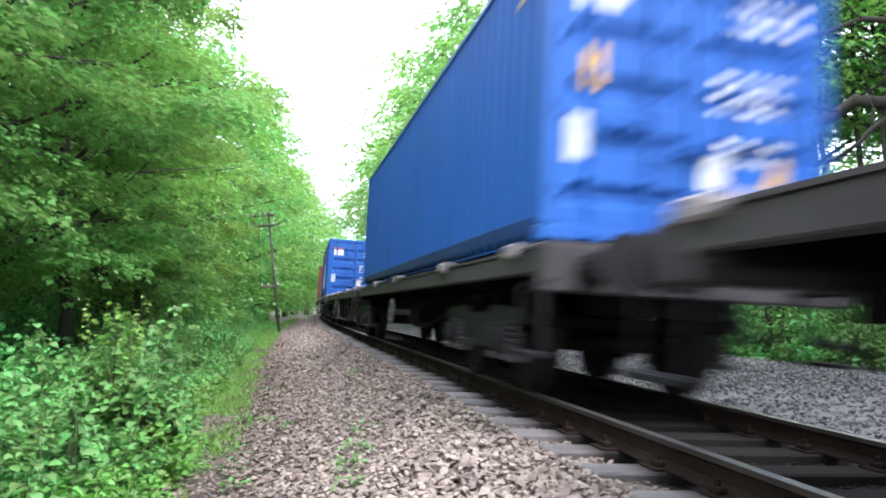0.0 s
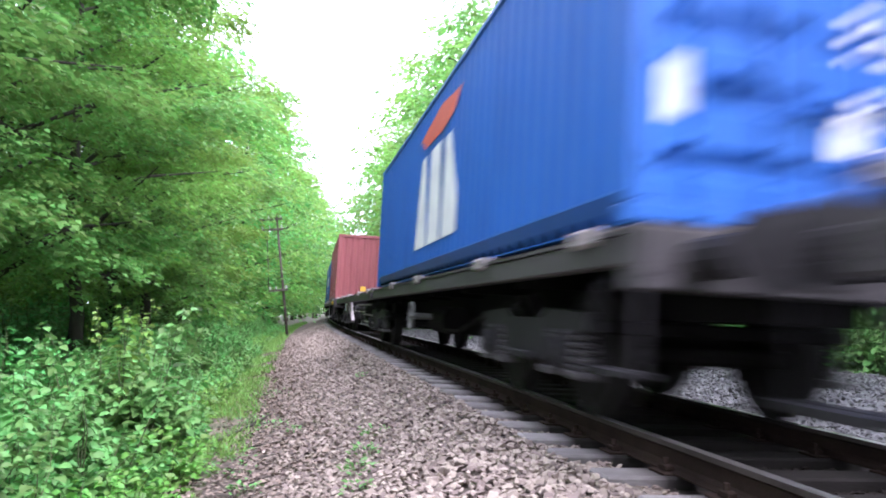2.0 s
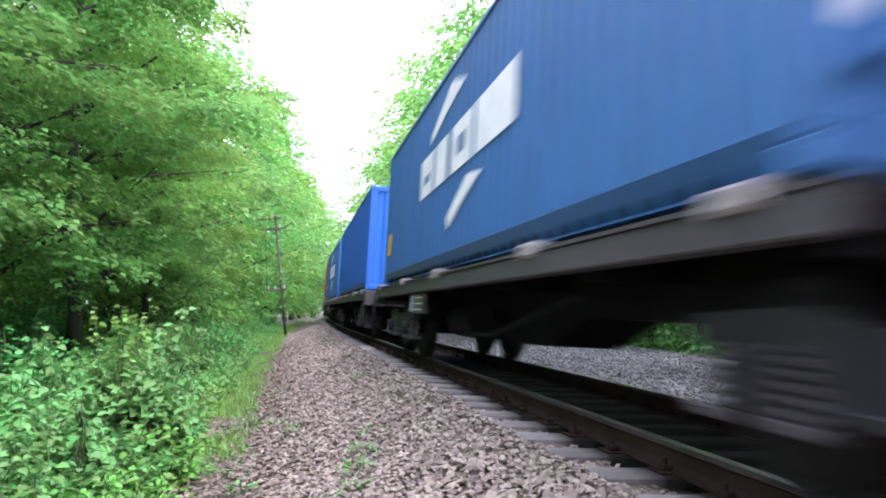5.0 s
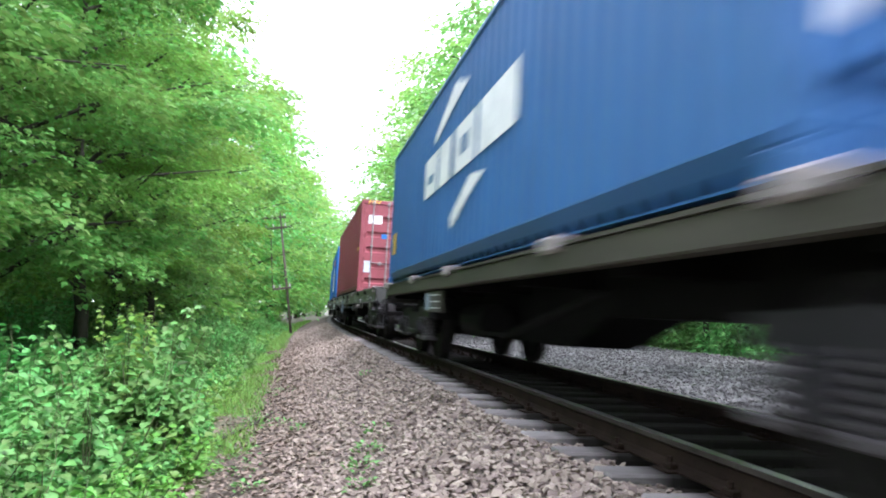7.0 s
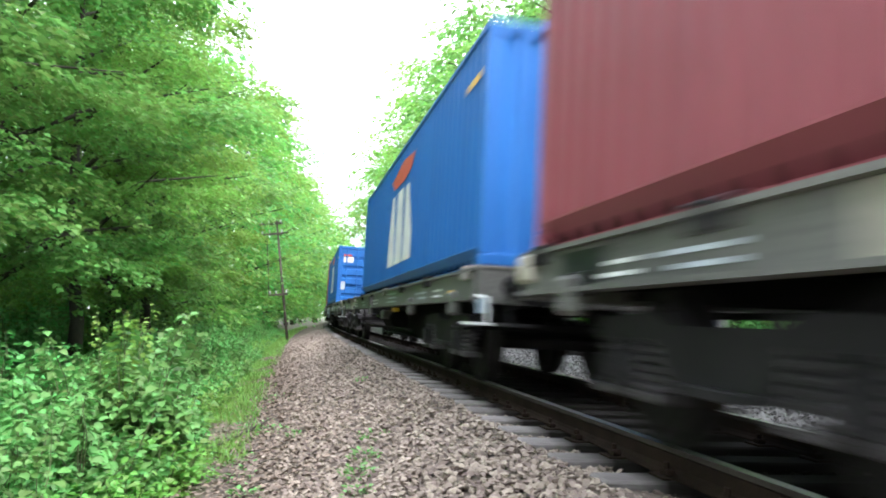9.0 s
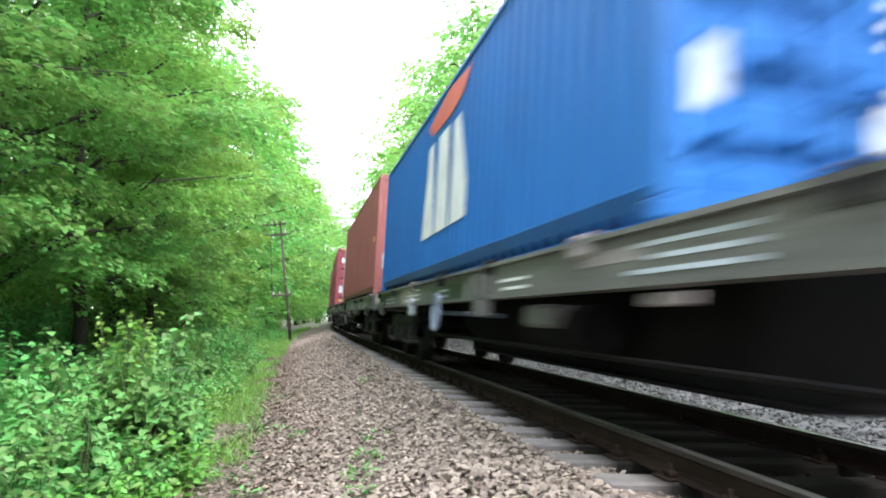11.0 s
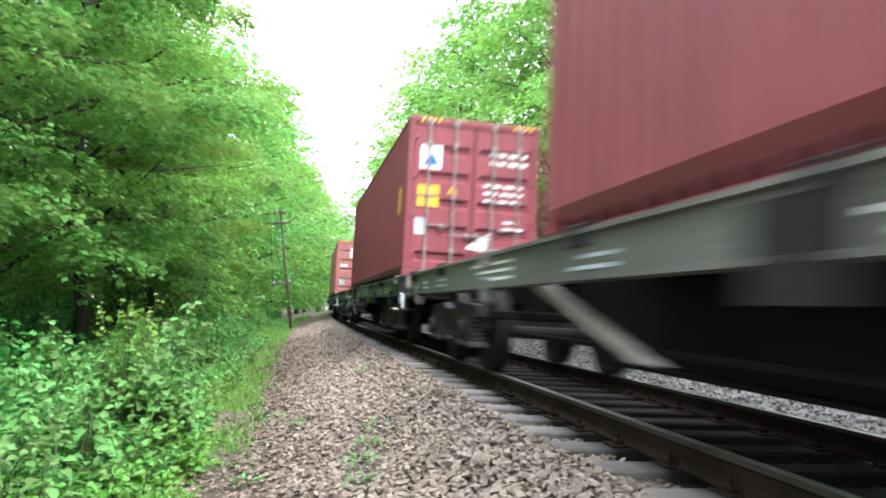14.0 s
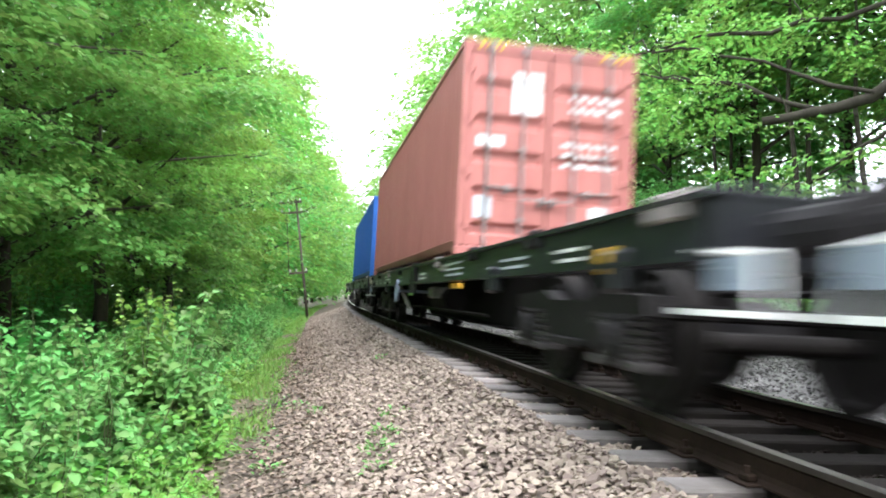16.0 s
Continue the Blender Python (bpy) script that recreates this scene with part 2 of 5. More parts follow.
# ---- ground ----
def sweep(name, stations, laterals, m, lift=0.0, wobble=0.0, kind="structure", label="", parent=None):
    verts, faces = [], []
    for s in stations:
        for u in laterals:
            p = on_line(s, u, ground_z(u) + lift)
            p.z += wobble * (noise.noise(Vector((p.x * 0.8, p.y * 0.8, 3))) + 0.6 * noise.noise(Vector((p.x * 3, p.y * 3, 9))))
            verts.append(p[:])
    w = len(laterals)
    for i in range(len(stations) - 1):
        for j in range(w - 1):
            a = i * w + j
            faces.append((a, a + 1, a + 1 + w, a + w))
    ob = part(name, (verts, [], faces), m, parent, smooth=True)
    return tagged(ob, label, name.replace("_", " "), kind=kind) if not parent else ob


ground = sweep("ground", [-320, -200, -100, -50, -25] + list(np.arange(-12, 40, 1.0)) + [45, 50, 60, 70, 85, 100, 130, 160, 200, 260, 320],
               [-400, -150, -60, -40, -25, -18, -12, -9, -7, -5.8, -4.6, -4.2, -3.8, -3.4, -3.0, -2.6, -2.2, -1.6, -1.3, 0, 1.3, 1.7, 2.4, 3.2, 4.2, 5.6, 6.8, 8, 11, 14, 20, 30, 60, 150, 400],
               SOIL, lift=-0.06, wobble=0.05, label="forest floor of dark soil, litter and moss beside the railway")
ballast_bed = sweep("ballast_bed", [-320, -100, -40, -12] + list(np.arange(-5, 45, 0.5)) + [50, 60, 75, 90, 110, 140, 180, 240, 320],
                    [-3.75, -3.4, -3.0, -2.6, -2.2, -1.9, -1.6, -1.3, -0.9, -0.4, 0, 0.5, 0.9, 1.3, 1.5, 1.9, 2.5, 3.2, 4.2, 5.5, 6.8, 7.4], GRIT, lift=-0.015, wobble=0.03,
                    label="bed of brownish crushed stone ballast under the track")
for one in (STONE_SHADED, STONE_GREY):
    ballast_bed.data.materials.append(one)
# The five middle columns get the stone darkened as shade under the train.
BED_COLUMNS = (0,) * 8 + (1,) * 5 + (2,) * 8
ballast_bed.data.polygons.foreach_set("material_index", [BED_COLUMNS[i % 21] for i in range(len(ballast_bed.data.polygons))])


def stone_shape(rng):
    """A small angular stone: an uneven octahedron with a flat top."""
    ring = [(math.cos(a) * rng.uniform(0.7, 1.1), math.sin(a) * rng.uniform(0.6, 1.0), rng.uniform(-0.2, 0.35)) for a in
            [k * math.tau / 5 + rng.uniform(-0.3, 0.3) for k in range(5)]]
    top = [(rng.uniform(-0.3, 0.3), rng.uniform(-0.3, 0.3), rng.uniform(0.5, 0.8))]
    low = [(0, 0, -0.6)]
    v = np.array(ring + top + low)
    f = [(k, (k + 1) % 5, 5) for k in range(5)] + [((k + 1) % 5, k, 6) for k in range(5)]
    return v, f


def stones():
    rng = random.Random(11)
    shapes = [stone_shape(rng) for _ in range(14)]
    spots = []
    for _ in range(34000):
        s = 2.5 + 42 * rng.random() ** 1.7
        spots.append((s, rng.uniform(-3.55, -1.12)))
    for _ in range(7000):
        spots.append((rng.uniform(-7, 3), rng.choice((rng.uniform(-3.4, -1.2), rng.uniform(0.9, 4.5)))))
    for _ in range(6500):
        s = 2.5 + 36 * rng.random() ** 1.6
        spots.append((s, rng.uniform(-1.2, -0.84)))
    for _ in range(12000):
        s = 1.5 + 26 * rng.random() ** 1.4
        spots.append((s, rng.uniform(-0.68, 0.68)))
    for _ in range(26000):
        s = 2.0 + 36 * rng.random() ** 1.4
        spots.append((s, rng.uniform(0.85, 6.9)))
    pieces = [part("stone", (v.tolist(), [], f), STONE_PIECE) for v, f in shapes[:6]]
    lots = {"oily": [[], [], 0], "brown": [[], [], 0], "grey": [[], [], 0]}
    made = 0
    for s, u in spots:
        if u < -2.7 and rng.random() < (-2.7 - u) * 1.15:
            continue
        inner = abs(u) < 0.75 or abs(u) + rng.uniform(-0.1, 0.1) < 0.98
        size = rng.uniform(0.014, 0.036) * (1.25 if rng.random() < 0.12 else 1.0) * (1.25 if s > 18 else 1.0)
        p = on_line(s, u, ground_z(u) - (0.03 if inner else 0.0) + rng.uniform(-0.008, 0.018))
        turn = Euler((rng.uniform(-0.6, 0.6), rng.uniform(-0.6, 0.6), rng.uniform(0, 6.3)))
        if 4.4 < s < 6.6 and -2.5 < u < -1.3 and made < 300:
            src = pieces[made % 6]
            m = Matrix.LocRotScale(p, turn, (size * 1.2, size * 1.2, size))
            if made < 6:
                src.matrix_basis, src.parent = m, ballast_bed
            else:
                same(src, m, ballast_bed)
            made += 1
            continue
        v, f = shapes[rng.randrange(14)]
        r = np.array(turn.to_matrix())
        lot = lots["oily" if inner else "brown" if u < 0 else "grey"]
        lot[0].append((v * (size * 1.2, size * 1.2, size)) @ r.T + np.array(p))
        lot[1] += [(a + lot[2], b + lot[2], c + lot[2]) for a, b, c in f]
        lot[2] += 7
    for key, m, label in (("oily", STONE_SHADED, "stones between the rails, coloured dark as train shade"), ("brown", STONE, ""), ("grey", STONE_GREY, "grey stones beyond the track")):
        rest = part("loose_stones", (np.concatenate(lots[key][0]).tolist(), [], lots[key][1]), m, ballast_bed, label)
        rest["kind"] = "stuff"


# ---- rails and sleepers ----
def rail(lat):
    half = [(0.036, 0.0), (0.036, -0.03), (0.012, -0.045), (0.009, -0.12), (0.03, -0.14), (0.07, -0.155), (0.07, -0.165)]
    outline = [(-a, b) for a, b in half][::-1] + half
    verts, faces = [], []
    st = [-320, -200, -100, -50] + list(np.arange(-20, 60, 1.0)) + list(np.arange(60, 325, 5.0))
    w = len(outline)
    for s in st:
        verts += [on_track(s, lat + a, b)[:] for a, b in outline]
    for i in range(len(st) - 1):
        for j in range(w):
            faces.append((i * w + j, i * w + (j + 1) % w, (i + 1) * w + (j + 1) % w, (i + 1) * w + j))
    ob = part("rail", (verts, [], faces), (RUST, RAIL_TOP, RAIL_SIDE))
    ob.data.polygons.foreach_set("material_index", [1 if i % w == 6 else 2 if i % w in (5, 7) else 0 for i in range(len(faces))])
    return tagged(ob, "rusty brown steel rail with a worn shiny head", "rail", "rails of the track", "structure")


rails = [rail(-0.7535), rail(0.7535)]


def sleepers():
    top = new("sleeper_row")
    tagged(top, "row of weathered grey wooden sleepers bedded in ballast", "sleepers", kind="structure")
    first = None
    rng = random.Random(5)
    for i in range(-14, 190):
        s = i * 0.6 + 0.28
        m = Matrix.Translation(on_track(s, rng.uniform(-0.04, 0.04), -0.168)) @ Euler((0, CANT, -heading(s) + rng.uniform(-0.02, 0.02))).to_matrix().to_4x4()
        if not first:
            bm = bmesh.new()
            soft_box(bm, (-1.28, -0.125, -0.15), (1.28, 0.125, 0.0), 0.014)
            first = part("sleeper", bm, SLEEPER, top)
            first.matrix_basis = m
            bm = bmesh.new()
            for sgn in (-1, 1):
                soft_box(bm, (sgn * 0.7535 - 0.17, -0.09, 0.0), (sgn * 0.7535 + 0.17, 0.09, 0.014), 0.004)
                for dx in (-0.1, 0.1):
                    soft_box(bm, (sgn * 0.7535 + dx - 0.03, -0.045, 0.014), (sgn * 0.7535 + dx + 0.03, 0.045, 0.05), 0.008)
                    tube(bm, [(sgn * 0.7535 + dx * 1.05, 0, 0.04), (sgn * 0.7535 + dx * 1.05, 0, 0.085)], [0.017, 0.017], 6)
            clip = part("rail_fastening", bm, RUST, first, "rusty rail fastenings")
        else:
            o = same(first, m, top)
            if i < 60:
                same(clip, Matrix(), o)


# ---- foliage ----
def leaf_mesh(name, at, way, up, length, m, width=0.62, parent=None, label="", oval=False):
    """Leaves, each a folded blade, at the points given."""
    at, way, up = np.asarray(at), np.asarray(way), np.asarray(up)
    way = way / np.linalg.norm(way, axis=1, keepdims=True)
    side = np.cross(way, up)
    side /= np.linalg.norm(side, axis=1, keepdims=True) + 1e-9
    nor = np.cross(side, way)
    ln = np.asarray(length).reshape(-1, 1)
    mid = at + way * ln * 0.45
    lift = nor * ln * 0.1
    tip = at + way * ln - nor * ln * 0.12
    k = len(at)
    if oval:
        low, high = at + way * ln * 0.28 + lift, at + way * ln * 0.66 + lift * 0.6
        w1, w2 = side * ln * width * 0.5, side * ln * width * 0.4
        v = np.stack([at, low + w1, high + w2, tip, high - w2, low - w1], 1).reshape(-1, 3)
        corner = (np.arange(k).reshape(-1, 1) * 6 + np.array([0, 1, 2, 3, 0, 3, 4, 5])).ravel().astype(np.int32)
    else:
        v = np.stack([at, mid + side * ln * width / 2 + lift, tip, mid - side * ln * width / 2 + lift], 1).reshape(-1, 3)
        corner = np.arange(4 * k, dtype=np.int32)
    me = bpy.data.meshes.new(name)
    me.vertices.add(len(v))
    me.vertices.foreach_set("co", v.ravel())
    me.loops.add(len(corner))
    me.loops.foreach_set("vertex_index", corner)
    me.polygons.add(len(corner) // 4)
    me.polygons.foreach_set("loop_start", np.arange(0, len(corner), 4, dtype=np.int32))
    me.update(calc_edges=True)
    me.materials.append(m)
    ob = new(name, me)
    ob.parent = parent
    if label:
        ob["label"] = label
    return ob


def sprays(rng, spots, per, spray, leaf):
    """Flat drooping twigs full of leaves: spots are (place, outward angle, droop)."""
    at, way, up, ln = [], [], [], []
    for (x, y, z), ang, droop in spots:
        k = int(per * rng.uniform(0.6, 1.3))
        size = spray * rng.uniform(0.6, 1.3)
        t = rng.random(k) ** 0.75
        w = rng.uniform(-1, 1, k) * (0.16 + 0.42 * (1 - t) * (t + 0.35) * 2) * size
        along = t * size
        h = -droop * along * (0.4 + 0.6 * t) + rng.normal(0, 0.035 + 0.02 * size, k)
        c, s = math.cos(ang), math.sin(ang)
        at.append(np.stack([x + c * along - s * w, y + s * along + c * w, z + h], 1))
        a2 = ang + np.sign(w) * rng.uniform(0.2, 1.0, k)
        way.append(np.stack([np.cos(a2), np.sin(a2), rng.uniform(-0.6, 0.1, k)], 1))
        up.append(np.stack([rng.normal(0, 0.38, k), rng.normal(0, 0.38, k), np.ones(k)], 1))
        ln.append(leaf * rng.uniform(0.6, 1.25, k))
    return np.concatenate(at), np.concatenate(way), np.concatenate(up), np.concatenate(ln)


def tree(seed, height, radius, low, count, per, spray, leaf, m, trunk_r, label, lean=0.0, limbs=26, layer=0.17, bell=0.2):
    rng = np.random.default_rng(seed)
    top = new("tree")
    tagged(top, label, "tree", kind="thing")
    spots = []
    bm = bmesh.new()
    axis = [(lean * (k / 6) ** 1.5 * height + rng.normal(0, 0.06), rng.normal(0, 0.06), -0.3 + k / 6 * height * 0.92) for k in range(7)]
    tube(bm, axis, [trunk_r * (1.25 if k == 0 else 1 - k / 7) for k in range(7)], 9)

    def trunk_at(z):
        return Vector([float(np.interp(z, [a[2] for a in axis], [a[i] for a in axis])) for i in (0, 1)] + [z])
    # boughs, each with its own cloud of twigs, leave gaps between them
    bough = []
    for i in range(limbs):
        f = low + (1 - low) * (i + rng.random()) / limbs
        ang = i * 2.4 + rng.normal(0, 0.4)
        shape = max(math.sin(math.pi * min(max((f - low) / (1.04 - low) * (1.02 - bell) + bell, 0), 1)), 0.22)
        reach = radius * shape * rng.uniform(0.72, 1.18)
        z0 = max(f * height - reach * 0.35, 0.4)
        p0 = trunk_at(min(z0, height * 0.9))
        tip = Vector((p0.x + math.cos(ang) * reach, p0.y + math.sin(ang) * reach, f * height + rng.normal(0, 0.2)))
        mid = p0.lerp(tip, 0.5) + Vector((rng.normal(0, 0.15), rng.normal(0, 0.15), 0.25))
        r0 = trunk_r * 0.44 * (1.1 - f * 0.6)
        tube(bm, [p0, mid, tip], [r0, r0 * 0.6, 0.012], 6, caps=False)
        bough.append((p0, mid, tip, ang, reach))
    for i in range(count):
        p0, mid, tip, ang, reach = bough[int(rng.integers(len(bough)))]
        t = rng.random() ** 0.55
        p = p0.lerp(mid, t * 2) if t < 0.5 else mid.lerp(tip, t * 2 - 1)
        out = 0.3 + 0.2 * reach * (1.1 - t)
        q = p + Vector((rng.normal(0, out), rng.normal(0, out), rng.normal(0.1, layer) - 0.12 * t * reach * (layer < 0.12)))
        spots.append((q, ang + rng.normal(0, 0.75), rng.uniform(0.05, 0.55)))
    part("trunk", bm, BARK, top, "grey-brown bark", smooth=True)
    at, way, up, ln = sprays(rng, spots, per, spray, leaf)
    at[:, 2] = np.maximum(at[:, 2], 0.15)
    leaf_mesh("crown", at, way, up, ln, m, parent=top, label="layered fresh green leaves")
    return top


def place(proto, s, u, turn, scale, first=False, sink=0.0):
    m = Matrix.LocRotScale(on_line(s, u, ground_z(u) - 0.05 - sink), Euler((0, 0, turn)), (scale,) * 3)
    if first:
        proto.matrix_basis = m
        return proto
    o = copy_thing(proto, m)
    o.matrix_basis = m
    return o


def forest():
    near = [tree(1, 13.0, 4.3, 0.17, 640, 62, 1.25, 0.15, LEAF, 0.17, "leafy beech tree with low drooping sprays at the wood's edge", limbs=26, layer=0.07, bell=0.09),
            tree(2, 14.0, 4.5, 0.19, 640, 62, 1.3, 0.15, LEAF_PALE, 0.19, "pale green young tree with spreading layered branches", limbs=26, layer=0.07, bell=0.09)]
    far = [tree(3, 15, 4.6, 0.07, 470, 21, 1.9, 0.27, LEAF, 0.2, "tall broadleaf tree in fresh green leaf beside the line"),
           tree(4, 16, 4.8, 0.10, 470, 21, 1.9, 0.28, LEAF_PALE, 0.22, "tall pale green broadleaf tree beside the line"),
           tree(5, 14, 4.2, 0.05, 470, 21, 1.8, 0.26, LEAF, 0.18, "slender green tree with leaves down to the ground")]
    tall = tree(6, 15, 3.6, 0.42, 270, 24, 1.7, 0.25, LEAF, 0.2, "tall forest tree with a bare straight trunk and high crown", limbs=16)
    slim = tree(7, 13, 2.0, 0.5, 150, 26, 1.2, 0.17, LEAF_PALE, 0.085, "slender young tree with a thin grey trunk and sparse crown", limbs=12)
    rng = random.Random(3)
    used = set()

    def put(p, s, u, scale):
        place(p, s, u, rng.uniform(0, 6.28), scale, first=p not in used)
        used.add(p)
    for s, u, k, sc in NEAR_TREES:
        put(near[k], s, u, sc)
    # edges of the cutting farther on
    for side, base, start in ((-1, 8.2, 30), (1, 8.6, 26)):
        s, i = start, 0
        while s < 215:
            big = min(1.0 + (s - 25) * 0.009, 1.5) if side < 0 else min(1.12 + (s - 25) * 0.009, 1.5)
            back = 1.3 if side < 0 and s < 50 else 0.0
            # beyond 45 m mostly the pale tree: its leaf colour stands in for haze
            put(far[1] if s > 45 and i % 3 else far[i % 3], s, side * (base + back + (big - 1) * 1.6 + rng.uniform(-0.7, 0.9)), big * rng.uniform(0.93, 1.1))
            s += 3.8 + s * 0.045
            i += 1
    # rows behind the edge
    for side, base, step, start, stop in ((-1, 12, 5, 4, 70), (1, 12.5, 5, 30, 80), (-1, 18, 7, 0, 60), (1, 19, 7, 32, 60)):
        s, i = start, 0
        while s < stop:
            put(tall if base == 12 and s < 36 else far[(i + 1) % 3], s, side * (base + rng.uniform(-1, 1.5)), rng.uniform(0.9, 1.15))
            s += step
            i += 1
    # the wood goes on behind the viewer: unseen trees, added to block sky light
    for side, base, spots in ((-1, 9.6, (-8, -13, -17, -25, -34)), (1, 9.6, (1, -3.5, -7, -12.5, -19, -27, -36))):
        for i, s in enumerate(spots):
            put(far[i % 3], s, side * (base + rng.uniform(-0.3, 1.0)), rng.uniform(1.0, 1.15))
    # open wood with bare trunks across the line
    for s, u, sc in TALL_TREES:
        put(tall, s, u, sc)
    for s, u, sc in SLIM_TREES:
        put(slim, s, u, sc)


NEAR_TREES = ((9.5, -9.2, 0, 0.95), (13.8, -8.3, 0, 0.95), (17.8, -7.9, 1, 0.92), (22.5, -8.1, 0, 1.0), (26.5, -7.9, 1, 1.05), (5.5, -10.6, 0, 1.0),
              (21.5, 8.6, 0, 0.95))
SLIM_TREES = ((13.6, 8.9, 1.0), (15.0, 8.3, 1.1), (16.4, 9.8, 1.2), (17.6, 7.9, 0.95), (14.4, 10.6, 1.15), (19.0, 9.2, 1.05), (13.0, 10.0, 0.9), (20.6, 10.6, 1.1))
TALL_TREES = ((18.5, 9.6, 1.0), (14, 11.2, 1.0), (16, 13.2, 1.1), (12, 17, 1.1), (7, 17, 1.0), (11, 19, 1.0), (20, 14, 1.05), (17, 19, 1.0), (9, 25, 1.1), (24, 12.5, 0.95), (14, 25, 1.1), (25, 18, 1.0), (20, 20, 1.0),
              (-1, 22, 1.0), (20, 24, 1.1), (-9, -12, 1.0), (-16, 12, 1.0))


# ---- containers ----
CW, CL = 1.219, 12.19


def corrugated(y0, y1, z0, z1, x, depth, along="y"):
    """A wall of trapezoid ribs that face -x or +x (or -y, +y when along is x)."""
    prof, p, k = [], y0, 0
    step = (0.07, 0.068, 0.072, 0.068)
    while p < y1:
        prof.append((p, 0.0 if k % 4 in (0, 1) else depth))
        p += step[k % 4]
        k += 1
    prof.append((y1, 0.0))
    verts = []
    for a, d in prof:
        for z in (z0, z1):
            verts.append((x + d, a, z) if along == "y" else (a, x + d, z))
    faces = [(2 * i, 2 * i + 2, 2 * i + 3, 2 * i + 1) for i in range(len(prof) - 1)]
    return verts, [], faces


def mark(name, outline, y_or_x, m, parent, face, label=""):
    """A painted patch 3 mm proud: outline in the wall's own plane. face: side (x = y_or_x) or end (y = y_or_x)."""
    bm = bmesh.new()
    t = 0.003
    if face == "side":
        plate(bm, outline, y_or_x - t, y_or_x)
    else:
        a = [bm.verts.new((x, y_or_x - t, z)) for x, z in outline]
        b = [bm.verts.new((x, y_or_x, z)) for x, z in outline]
        n = len(a)
        bm.faces.new(a)
        bm.faces.new(b[::-1])
        for i in range(n):
            bm.faces.new((a[i], b[i], b[(i + 1) % n], a[(i + 1) % n]))
    return part(name, bm, m, parent, label)


def rect(a0, b0, a1, b1):
    return [(a0, b0), (a1, b0), (a1, b1), (a0, b1)]


